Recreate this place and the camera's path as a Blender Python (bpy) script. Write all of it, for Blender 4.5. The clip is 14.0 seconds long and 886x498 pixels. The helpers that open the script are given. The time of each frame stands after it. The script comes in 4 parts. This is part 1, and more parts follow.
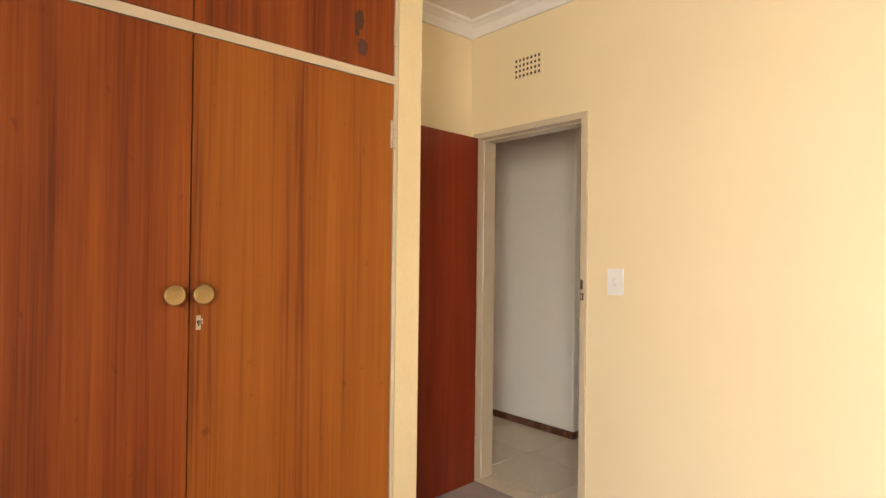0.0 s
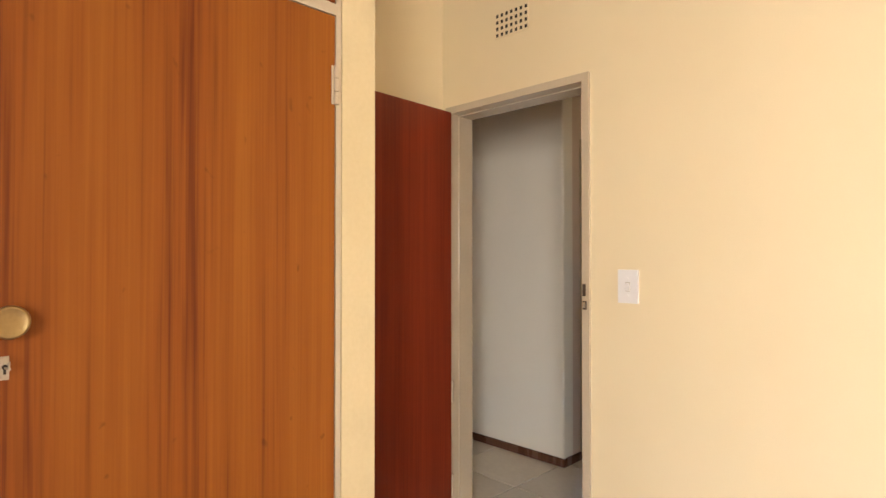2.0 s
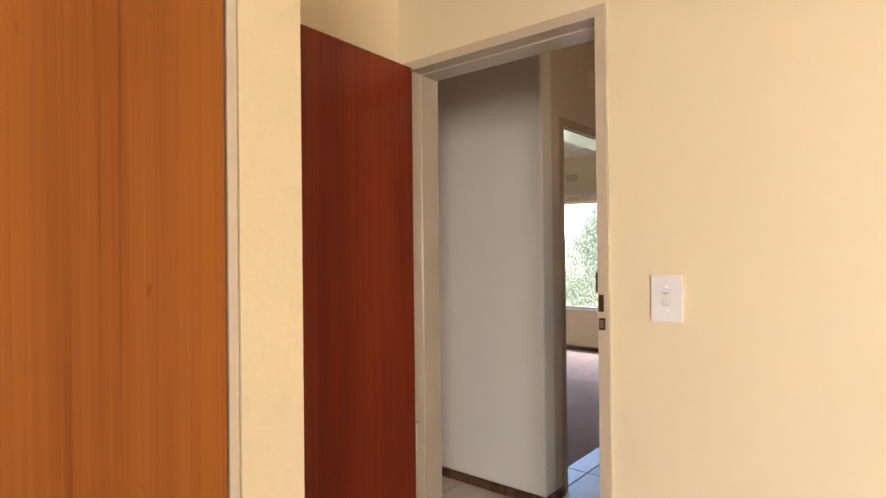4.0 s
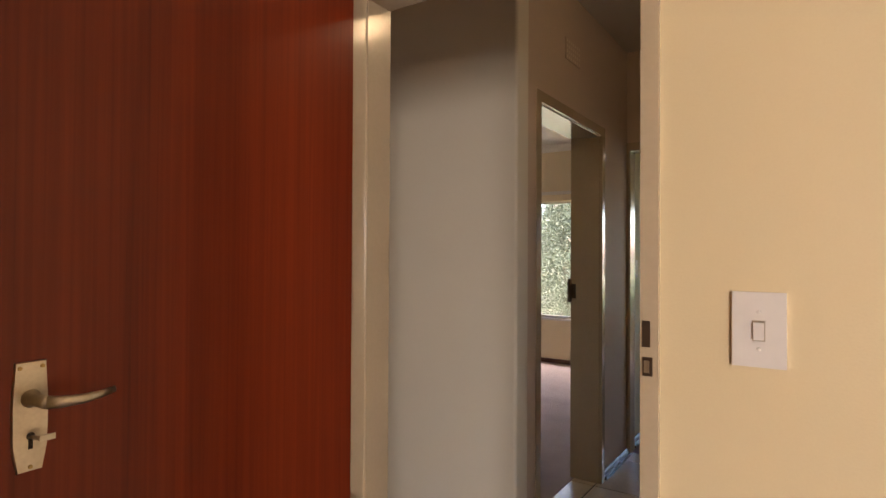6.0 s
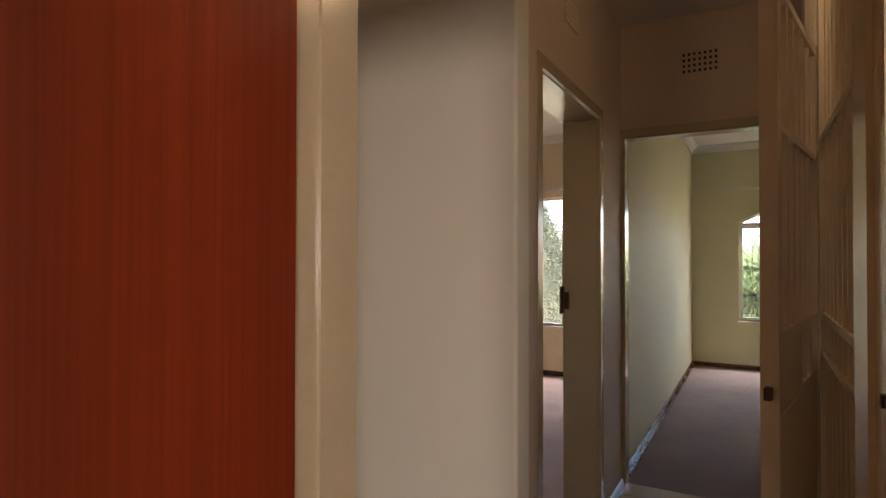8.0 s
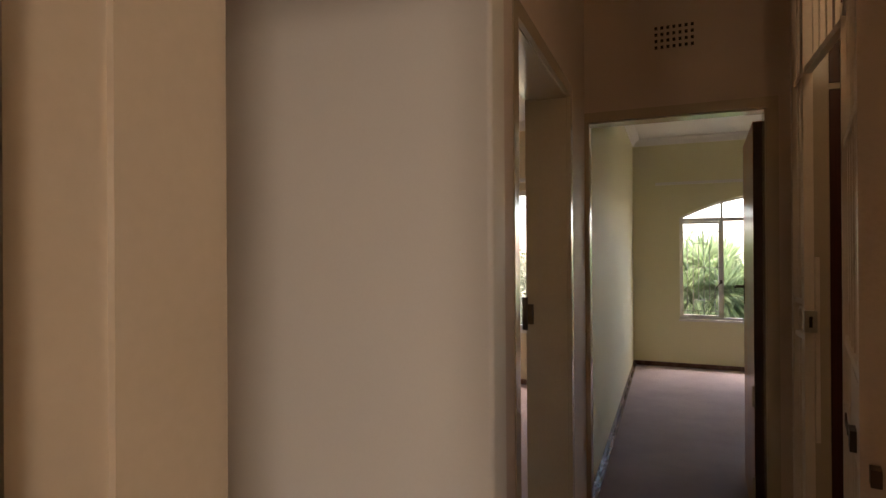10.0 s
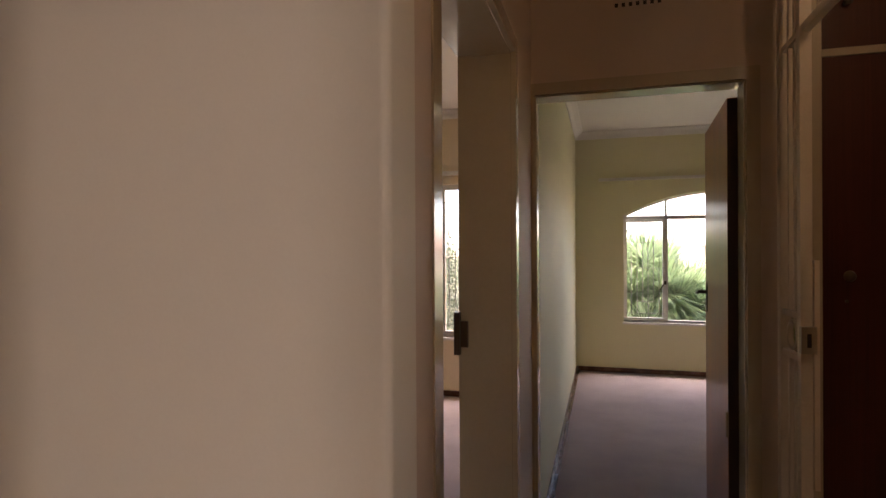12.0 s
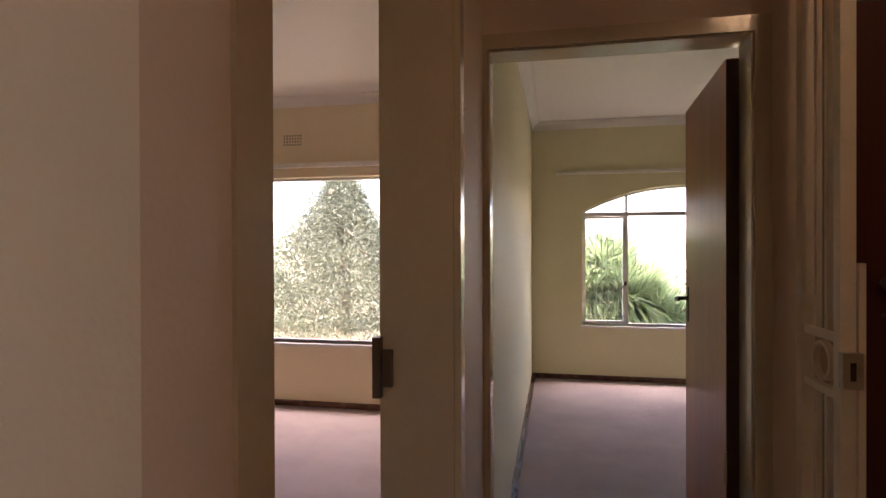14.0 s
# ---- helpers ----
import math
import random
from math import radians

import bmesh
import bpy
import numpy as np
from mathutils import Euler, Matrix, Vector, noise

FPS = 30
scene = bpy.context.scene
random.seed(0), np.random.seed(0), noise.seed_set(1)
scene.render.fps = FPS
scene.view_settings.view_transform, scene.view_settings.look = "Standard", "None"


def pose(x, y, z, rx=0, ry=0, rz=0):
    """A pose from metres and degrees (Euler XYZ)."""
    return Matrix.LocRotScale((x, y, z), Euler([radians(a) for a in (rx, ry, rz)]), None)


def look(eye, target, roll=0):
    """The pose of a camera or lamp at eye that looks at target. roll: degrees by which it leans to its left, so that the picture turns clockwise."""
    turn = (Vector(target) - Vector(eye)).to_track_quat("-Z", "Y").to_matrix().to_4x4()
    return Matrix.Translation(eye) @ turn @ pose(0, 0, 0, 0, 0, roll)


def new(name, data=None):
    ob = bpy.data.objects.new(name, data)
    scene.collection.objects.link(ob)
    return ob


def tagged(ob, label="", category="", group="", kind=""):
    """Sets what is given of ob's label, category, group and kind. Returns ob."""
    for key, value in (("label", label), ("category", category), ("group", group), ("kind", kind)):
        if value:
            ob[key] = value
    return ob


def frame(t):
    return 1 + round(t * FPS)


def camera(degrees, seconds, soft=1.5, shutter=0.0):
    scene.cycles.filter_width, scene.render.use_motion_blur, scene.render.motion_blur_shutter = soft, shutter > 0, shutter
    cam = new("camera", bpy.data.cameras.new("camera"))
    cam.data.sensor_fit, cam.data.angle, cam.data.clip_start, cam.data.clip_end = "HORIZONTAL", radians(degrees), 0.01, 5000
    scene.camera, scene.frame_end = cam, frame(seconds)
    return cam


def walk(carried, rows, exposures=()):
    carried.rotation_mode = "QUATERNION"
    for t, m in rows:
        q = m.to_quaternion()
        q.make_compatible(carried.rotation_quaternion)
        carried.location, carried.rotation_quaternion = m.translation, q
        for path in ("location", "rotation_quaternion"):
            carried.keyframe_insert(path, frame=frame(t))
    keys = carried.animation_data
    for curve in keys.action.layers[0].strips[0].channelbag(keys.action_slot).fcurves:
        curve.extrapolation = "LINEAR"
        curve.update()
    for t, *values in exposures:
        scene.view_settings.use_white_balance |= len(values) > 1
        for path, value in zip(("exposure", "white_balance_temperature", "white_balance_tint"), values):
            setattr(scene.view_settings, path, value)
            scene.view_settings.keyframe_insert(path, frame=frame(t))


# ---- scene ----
cam = camera(76.4, 14.0)
PATH = [
    (0, (2.365, -2.372, 1.324), (0.876, -1.036, 1.342), 0.7),
    (0.5, (2.269, -2.284, 1.317), (0.795, -0.932, 1.339), 0.4),
    (1, (2.156, -2.171, 1.317), (0.702, -0.798, 1.339), 0.2),
    (1.5, (2.051, -2.062, 1.317), (0.617, -0.668, 1.342), 0.0),
    (2, (1.93, -1.961, 1.316), (0.514, -0.548, 1.34), -0.0),
    (2.5, (1.77, -1.853, 1.333), (0.387, -0.408, 1.352), -0.2),
    (3, (1.646, -1.759, 1.334), (0.298, -0.281, 1.348), -0.4),
    (3.5, (1.539, -1.654, 1.333), (0.229, -0.142, 1.346), -0.6),
    (6, (1.024, -1.072, 1.323), (-0.089, 0.589, 1.345), 0.3),
    (6.5, (0.924, -0.953, 1.324), (-0.148, 0.736, 1.35), 0.4),
    (7, (0.843, -0.835, 1.322), (-0.199, 0.872, 1.35), 0.3),
    (7.5, (0.76, -0.757, 1.32), (-0.252, 0.968, 1.345), 0.2),
    (8, (0.649, -0.652, 1.338), (-0.327, 1.094, 1.363), 0.1),
    (10.5, (0.306, -0.057, 1.391), (-0.384, 1.82, 1.389), -0.3),
    (11, (0.265, 0.094, 1.392), (-0.371, 1.99, 1.388), -0.2),
    (11.5, (0.238, 0.211, 1.386), (-0.344, 2.124, 1.383), -0.3),
    (12, (0.238, 0.366, 1.395), (-0.31, 2.289, 1.392), -0.3),
    (12.5, (0.237, 0.502, 1.403), (-0.285, 2.433, 1.397), -0.5),
    (13, (0.216, 0.641, 1.392), (-0.273, 2.58, 1.386), -0.4),
    (13.5, (0.186, 0.784, 1.397), (-0.257, 2.734, 1.387), -0.3),
    (14, (0.179, 0.912, 1.394), (-0.212, 2.873, 1.384), -0.2),
]
walk(cam, [(t, look(eye, target, roll)) for t, eye, target, roll in PATH],
     exposures=[(0.0, 3.45, 6250, 11), (2.0, 3.5, 6050, 13), (3.6, 3.5, 5850, 14), (6.0, 2.97, 6600, 20), (8.0, 2.95, 6700, 21), (10.5, 2.68, 6950, 26), (12.0, 2.8, 6900, 30), (14.0, 3.05, 6850, 35)])

# ---- world, sun, lamps ----
world = bpy.data.worlds.new("sky_world")
scene.world = world
world.use_nodes = True
wn = world.node_tree.nodes
sky = wn.new("ShaderNodeTexSky")
sky.sky_type = 'NISHITA'
sky.sun_disc = False
sky.sun_elevation = radians(58)
sky.sun_rotation = radians(200)
wn["Background"].inputs[1].default_value = 0.15
world.node_tree.links.new(sky.outputs[0], wn["Background"].inputs[0])

sun = new("sun", bpy.data.lights.new("sun", 'SUN'))
sun.data.energy, sun.data.angle, sun.data.color = 5.0, radians(0.5), (1.0, 0.95, 0.86)
sun.matrix_world = look((-5, -14, 24), (0, 0, 0))


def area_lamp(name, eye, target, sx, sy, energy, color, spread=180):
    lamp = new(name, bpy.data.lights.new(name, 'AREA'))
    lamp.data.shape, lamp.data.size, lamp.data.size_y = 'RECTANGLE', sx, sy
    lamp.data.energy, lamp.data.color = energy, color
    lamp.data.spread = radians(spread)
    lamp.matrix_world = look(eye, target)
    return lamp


# daylight in the opening of the bedroom's south window
area_lamp("window_daylight_fill", (4.2, -4.83, 1.4), (3.3, 0, 0.35), 1.2, 1.5, 11.2, (1.0, 0.93, 0.82), 110)
# extra sky light: fill lamps added out of view above the two seen windows
area_lamp("window_daylight_fill", (1.46, 7.42, 2.42), (1.3, 5.0, 0.0), 2.0, 0.5, 22.0, (1.0, 0.95, 0.86))
area_lamp("window_daylight_fill", (-2.0, 5.97, 2.40), (-1.7, 3.4, 0.0), 2.2, 0.5, 20.0, (1.0, 0.94, 0.87))

# ---- materials ----


def mat(name, color, rough=0.6, metal=0.0, dark=None, noise_scale=3.0, fine=60.0, bump=0.05, spec=0.5, stretch=None, contrast=(0.35, 0.7), per_object=0.0, coat=0.0):
    m = bpy.data.materials.new(name)
    m.use_nodes = True
    nt = m.node_tree
    n, l = nt.nodes, nt.links
    b = n["Principled BSDF"]
    b.inputs["Roughness"].default_value = rough
    b.inputs["Metallic"].default_value = metal
    b.inputs["Specular IOR Level"].default_value = spec
    b.inputs["Coat Weight"].default_value = coat
    b.inputs["Coat Roughness"].default_value = 0.15
    tc = n.new("ShaderNodeTexCoord")
    mp = n.new("ShaderNodeMapping")
    l.new(tc.outputs["Object"], mp.inputs["Vector"])
    if stretch:
        mp.inputs["Scale"].default_value = stretch
    a = n.new("ShaderNodeTexNoise")
    a.inputs["Scale"].default_value = noise_scale
    a.inputs["Detail"].default_value = 6
    a.inputs["Roughness"].default_value = 0.6
    l.new(mp.outputs[0], a.inputs["Vector"])
    f = n.new("ShaderNodeTexNoise")
    f.inputs["Scale"].default_value = fine
    f.inputs["Detail"].default_value = 4
    l.new(mp.outputs[0], f.inputs["Vector"])
    ramp = n.new("ShaderNodeValToRGB")
    dark = dark or tuple(c * 0.93 for c in color)
    ramp.color_ramp.elements[0].position, ramp.color_ramp.elements[1].position = contrast
    ramp.color_ramp.elements[0].color, ramp.color_ramp.elements[1].color = (*dark, 1), (*color, 1)
    mix = n.new("ShaderNodeMath")
    mix.operation = 'MULTIPLY_ADD'
    mix.inputs[1].default_value, mix.inputs[2].default_value = 0.35, 0.0
    l.new(f.outputs["Fac"], mix.inputs[0])
    add = n.new("ShaderNodeMath")
    add.operation = 'MULTIPLY_ADD'
    add.inputs[1].default_value = 0.65
    l.new(a.outputs["Fac"], add.inputs[0])
    l.new(mix.outputs[0], add.inputs[2])
    l.new(add.outputs[0], ramp.inputs[0])
    out = ramp.outputs[0]
    if per_object:
        info = n.new("ShaderNodeObjectInfo")
        hsv = n.new("ShaderNodeHueSaturation")
        mr = n.new("ShaderNodeMapRange")
        mr.inputs[3].default_value, mr.inputs[4].default_value = 1 - per_object, 1 + per_object
        l.new(info.outputs["Random"], mr.inputs[0])
        l.new(mr.outputs[0], hsv.inputs["Value"])
        l.new(out, hsv.inputs["Color"])
        out = hsv.outputs[0]
    l.new(out, b.inputs["Base Color"])
    if bump:
        bp = n.new("ShaderNodeBump")
        bp.inputs["Strength"].default_value = bump
        bp.inputs["Distance"].default_value = 0.01
        l.new(f.outputs["Fac"], bp.inputs["Height"])
        l.new(bp.outputs[0], b.inputs["Normal"])
    return m


def wood(name, light, mid, dark, rough, ring=9.0, coat=0.0, knots=0.0):
    """Veneer with upright grain: broad figure, fine pores, faint dark knots."""
    m = bpy.data.materials.new(name)
    m.use_nodes = True
    n, l = m.node_tree.nodes, m.node_tree.links
    b = n["Principled BSDF"]
    b.inputs["Coat Weight"].default_value = coat
    b.inputs["Coat Roughness"].default_value = 0.2
    b.inputs["Specular IOR Level"].default_value = 0.25
    tc = n.new("ShaderNodeTexCoord")

    def layer(scale, vec, detail):
        mp = n.new("ShaderNodeMapping")
        mp.inputs["Scale"].default_value = vec
        l.new(tc.outputs["Object"], mp.inputs["Vector"])
        t = n.new("ShaderNodeTexNoise")
        t.inputs["Scale"].default_value, t.inputs["Detail"].default_value = scale, detail
        t.inputs["Distortion"].default_value = 0.4
        l.new(mp.outputs[0], t.inputs["Vector"])
        return t.outputs["Fac"]

    band = layer(ring * 0.22, (1, 1, 0.03), 3)
    fig = layer(ring, (1, 1, 0.035), 4)
    bl = n.new("ShaderNodeMath")
    bl.operation = 'MULTIPLY_ADD'
    bl.inputs[1].default_value = 0.5
    half = n.new("ShaderNodeMath")
    half.operation = 'MULTIPLY'
    half.inputs[1].default_value = 0.5
    l.new(fig, half.inputs[0])
    l.new(band, bl.inputs[0])
    l.new(half.outputs[0], bl.inputs[2])
    broad = bl.outputs[0]
    pores = layer(130, (1, 1, 0.012), 3)
    spots = layer(24, (1, 1, 0.7), 2)
    s = n.new("ShaderNodeMath")
    s.operation = 'MULTIPLY_ADD'
    s.inputs[1].default_value = 0.7
    l.new(broad, s.inputs[0])
    p = n.new("ShaderNodeMath")
    p.operation = 'MULTIPLY'
    p.inputs[1].default_value = 0.3
    l.new(pores, p.inputs[0])
    l.new(p.outputs[0], s.inputs[2])
    r = n.new("ShaderNodeValToRGB")
    e = r.color_ramp.elements
    e[0].position, e[0].color = 0.36, (*dark, 1)
    e[1].position, e[1].color = 0.64, (*light, 1)
    k = e.new(0.47)
    k.color = (*mid, 1)
    l.new(s.outputs[0], r.inputs[0])
    out = r.outputs[0]
    if knots:
        kr = n.new("ShaderNodeValToRGB")
        kr.color_ramp.elements[0].position, kr.color_ramp.elements[1].position = 0.70, 0.76
        kr.color_ramp.elements[1].color = (knots, knots, knots, 1)
        kr.color_ramp.elements[0].color = (0, 0, 0, 1)
        l.new(spots, kr.inputs[0])
        mx = n.new("ShaderNodeMixRGB")
        mx.inputs[2].default_value = (*(c * 0.4 for c in dark), 1)
        l.new(kr.outputs[0], mx.inputs[0])
        l.new(out, mx.inputs[1])
        out = mx.outputs[0]
    l.new(out, b.inputs["Base Color"])
    rr = n.new("ShaderNodeMapRange")
    rr.inputs[3].default_value, rr.inputs[4].default_value = rough - 0.06, rough + 0.1
    l.new(broad, rr.inputs[0])
    l.new(rr.outputs[0], b.inputs["Roughness"])
    bp = n.new("ShaderNodeBump")
    bp.inputs["Strength"].default_value, bp.inputs["Distance"].default_value = 0.06, 0.004
    l.new(pores, bp.inputs["Height"])
    l.new(bp.outputs[0], b.inputs["Normal"])
    return m


M_cream = mat("cream_paint", (0.80, 0.672, 0.435), 0.5, dark=(0.765, 0.635, 0.40), noise_scale=1.5, fine=220, bump=0.05)
# same paint as the white wall, darkened and browned for the corridor's shade
M_hall_shaded = mat("shaded_hall_paint", (0.68, 0.555, 0.45), 0.6, dark=(0.63, 0.51, 0.41), noise_scale=1.2, fine=200, bump=0.05)
M_white = mat("white_wall_paint", (0.84, 0.79, 0.68), 0.6, dark=(0.80, 0.75, 0.64), noise_scale=1.2, fine=200, bump=0.05)
M_roomc = mat("pale_yellow_paint", (0.74, 0.69, 0.45), 0.6, dark=(0.71, 0.655, 0.42), noise_scale=1.4, fine=200, bump=0.05)
M_roomb = mat("peach_cream_paint", (0.78, 0.66, 0.46), 0.6, dark=(0.75, 0.63, 0.43), noise_scale=1.4, fine=200, bump=0.05)
M_ceil = mat("ceiling_paint", (0.80, 0.77, 0.72), 0.75, dark=(0.77, 0.74, 0.69), noise_scale=1.0, fine=120, bump=0.04)
M_frame = mat("enamel_frame_paint", (0.57, 0.475, 0.345), 0.2, dark=(0.52, 0.43, 0.305), noise_scale=4, fine=90, bump=0.03, coat=0.8)
M_post = mat("cream_post_paint", (0.72, 0.60, 0.37), 0.42, dark=(0.66, 0.54, 0.32), noise_scale=5, fine=70, bump=0.06)
M_gate = mat("gate_enamel", (0.78, 0.67, 0.54), 0.4, dark=(0.70, 0.59, 0.46), noise_scale=9, fine=120, bump=0.08, contrast=(0.3, 0.5))
M_winframe = mat("window_enamel", (0.78, 0.75, 0.70), 0.35, dark=(0.70, 0.66, 0.60), noise_scale=12, fine=90, bump=0.04)
M_bar = mat("grey_bar_enamel", (0.36, 0.34, 0.31), 0.45, noise_scale=14, fine=90, bump=0.02)
M_plastic = mat("switch_plastic", (0.82, 0.79, 0.76), 0.3, noise_scale=8, fine=60, bump=0.0)
M_carpet = mat("carpet_pile", (0.54, 0.45, 0.435), 0.95, dark=(0.44, 0.365, 0.355), noise_scale=2.2, fine=420, bump=0.9, spec=0.1, contrast=(0.38, 0.6))
M_tile = mat("ceramic_tile", (0.74, 0.66, 0.53), 0.3, dark=(0.65, 0.57, 0.45), noise_scale=3.5, fine=35, bump=0.03, per_object=0.05, contrast=(0.35, 0.62))
M_grout = mat("dark_grout", (0.022, 0.017, 0.012), 0.9, noise_scale=12, fine=160, bump=0.3)
M_skirt = wood("dark_skirting_wood", (0.15, 0.065, 0.036), (0.105, 0.043, 0.024), (0.06, 0.024, 0.014), 0.25, 14, coat=0.5)
M_cup = wood("orange_veneer", (0.315, 0.100, 0.009), (0.25, 0.068, 0.006), (0.14, 0.026, 0.003), 0.5, 24.0, coat=0.0, knots=0.35)
M_cup_red = wood("red_orange_veneer", (0.26, 0.064, 0.006), (0.18, 0.034, 0.004), (0.085, 0.013, 0.002), 0.5, 26.0, coat=0.0, knots=0.3)
M_mahog = wood("mahogany_door", (0.235, 0.035, 0.010), (0.165, 0.022, 0.007), (0.085, 0.010, 0.004), 0.38, 11.0, coat=0.12)
M_doorc = wood("varnished_door", (0.46, 0.17, 0.065), (0.37, 0.125, 0.045), (0.25, 0.075, 0.028), 0.28, 9.0, coat=0.2)
M_darkcup = wood("dark_red_cupboard", (0.10, 0.024, 0.014), (0.075, 0.017, 0.010), (0.05, 0.011, 0.007), 0.4, 7.0, coat=0.2)
M_stain = mat("dark_wood_stain", (0.085, 0.018, 0.006), 0.5, dark=(0.045, 0.010, 0.004), noise_scale=30, fine=120)
M_edge = mat("dark_door_edge", (0.06, 0.025, 0.014), 0.5, noise_scale=9, fine=90)
M_brass = mat("aged_brass", (0.46, 0.33, 0.15), 0.38, 1.0, dark=(0.34, 0.24, 0.11), noise_scale=20, fine=150, bump=0.04)
M_nickel = mat("worn_nickel", (0.60, 0.55, 0.47), 0.34, 1.0, dark=(0.46, 0.41, 0.34), noise_scale=22, fine=160, bump=0.05)
M_dark = mat("dark_hole", (0.035, 0.022, 0.015), 0.8, noise_scale=20, fine=90)
M_darkmetal = mat("dark_brown_metal", (0.10, 0.07, 0.05), 0.4, 0.7, noise_scale=20, fine=120)
M_roof = mat("roof_slab", (0.30, 0.18, 0.13), 0.85, noise_scale=4, fine=40, bump=0.2)
M_outer = mat("outer_plaster", (0.62, 0.55, 0.45), 0.85, noise_scale=3, fine=60, bump=0.2)
M_ground = mat("dry_lawn", (0.40, 0.35, 0.24), 0.95, dark=(0.27, 0.24, 0.14), noise_scale=1.2, fine=30, bump=0.6)
M_bark = mat("bark", (0.16, 0.12, 0.085), 0.9, dark=(0.08, 0.06, 0.045), noise_scale=6, fine=50, bump=0.6)
M_lamp = bpy.data.materials.new("lamp_glow")
M_lamp.use_nodes = True
M_lamp.node_tree.nodes["Principled BSDF"].inputs["Emission Color"].default_value = (1.0, 0.72, 0.38, 1)
M_lamp.node_tree.nodes["Principled BSDF"].inputs["Emission Strength"].default_value = 6.0


def leaf_mat(name, a, b2, rough, through_light):
    m = mat(name, a, rough, dark=b2, noise_scale=2.0, fine=18, bump=0.0, spec=0.4)
    nt = m.node_tree
    b = nt.nodes["Principled BSDF"]
    geo = nt.nodes.new("ShaderNodeNewGeometry")
    hsv = nt.nodes.new("ShaderNodeHueSaturation")
    mr = nt.nodes.new("ShaderNodeMapRange")
    mr.inputs[3].default_value, mr.inputs[4].default_value = 0.6, 1.45
    nt.links.new(geo.outputs["Random Per Island"], mr.inputs[0])
    nt.links.new(mr.outputs[0], hsv.inputs["Value"])
    old = b.inputs["Base Color"].links[0].from_socket
    nt.links.new(old, hsv.inputs["Color"])
    nt.links.new(hsv.outputs[0], b.inputs["Base Color"])
    tr = nt.nodes.new("ShaderNodeBsdfTranslucent")
    nt.links.new(hsv.outputs[0], tr.inputs["Color"])
    mx = nt.nodes.new("ShaderNodeMixShader")
    mx.inputs[0].default_value = through_light
    nt.links.new(b.outputs[0], mx.inputs[1])
    nt.links.new(tr.outputs[0], mx.inputs[2])
    nt.links.new(mx.outputs[0], nt.nodes["Material Output"].inputs["Surface"])
    return m


M_leaf = leaf_mat("silvery_leaf", (0.17, 0.195, 0.13), (0.055, 0.068, 0.04), 0.5, 0.3)
M_yucca = leaf_mat("sword_leaf", (0.36, 0.46, 0.26), (0.24, 0.33, 0.19), 0.4, 0.4)
M_hedge = leaf_mat("hedge_leaf", (0.10, 0.14, 0.045), (0.05, 0.08, 0.03), 0.5, 0.25)

M_glass = bpy.data.materials.new("window_glass")
M_glass.use_nodes = True
gn, gl = M_glass.node_tree.nodes, M_glass.node_tree.links
g_clear, g_gloss, g_mix, g_fres = gn.new("ShaderNodeBsdfTransparent"), gn.new("ShaderNodeBsdfGlossy"), gn.new("ShaderNodeMixShader"), gn.new("ShaderNodeFresnel")
g_gloss.inputs["Roughness"].default_value = 0.02
gl.new(g_fres.outputs[0], g_mix.inputs[0])
gl.new(g_clear.outputs[0], g_mix.inputs[1])
gl.new(g_gloss.outputs[0], g_mix.inputs[2])
gl.new(g_mix.outputs[0], gn["Material Output"].inputs["Surface"])

# ---- mesh helpers ----


def box(bm, x0, x1, y0, y1, z0, z1, m=None):
    v = [bm.verts.new((x, y, z)) for z in (z0, z1) for y in (y0, y1) for x in (x0, x1)]
    if m is not None:
        for q in v:
            q.co = m @ q.co
    for f in ((0, 2, 3, 1), (4, 5, 7, 6), (0, 1, 5, 4), (2, 6, 7, 3), (0, 4, 6, 2), (1, 3, 7, 5)):
        bm.faces.new([v[i] for i in f])


def bevel(bm, w, seg=2):
    bmesh.ops.bevel(bm, geom=[e for e in bm.edges if len(e.link_faces) == 2 and e.calc_face_angle(0) > 0.6], offset=w, segments=seg, affect='EDGES', profile=0.5)


def lathe(bm, profile, m, seg=28):
    """Turn (radius, height) pairs about the local z axis."""
    rings = []
    for r, z in profile:
        rings.append([bm.verts.new(m @ Vector((r * math.cos(a), r * math.sin(a), z))) for a in (2 * math.pi * i / seg for i in range(seg))])
    for lo, hi in zip(rings, rings[1:]):
        for i in range(seg):
            bm.faces.new((lo[i], lo[(i + 1) % seg], hi[(i + 1) % seg], hi[i]))
    bm.faces.new(rings[-1])
    bm.faces.new(list(reversed(rings[0])))


def rod(bm, a, b2, r, seg=8):
    a, b2 = Vector(a), Vector(b2)
    q = (b2 - a).to_track_quat('Z', 'Y').to_matrix().to_4x4()
    lathe(bm, [(r, 0), (r, (b2 - a).length)], Matrix.Translation(a) @ q, seg)


def obj(name, bm, material, smooth=False):
    bmesh.ops.recalc_face_normals(bm, faces=bm.faces[:])
    me = bpy.data.meshes.new(name)
    bm.to_mesh(me)
    bm.free()
    for f in me.polygons:
        f.use_smooth = smooth
    me.materials.append(material)
    return new(name, me)


def part(name, bm, material, parent, label="", smooth=False):
    ob = obj(name, bm, material, smooth)
    ob.parent = parent
    if not parent.parent:
        ob.matrix_parent_inverse = parent.matrix_basis.inverted()
    if label:
        tagged(ob, label)
    return ob


def thing(name, place, label, category, group="", kind=""):
    e = new(name)
    e.location = place
    return tagged(e, label, category, group, kind)


def bx(x0, x1, y0, y1, z0, z1, w=0.0, seg=2):
    bm = bmesh.new()
    box(bm, x0, x1, y0, y1, z0, z1)
    if w:
        bevel(bm, w, seg)
    return bm


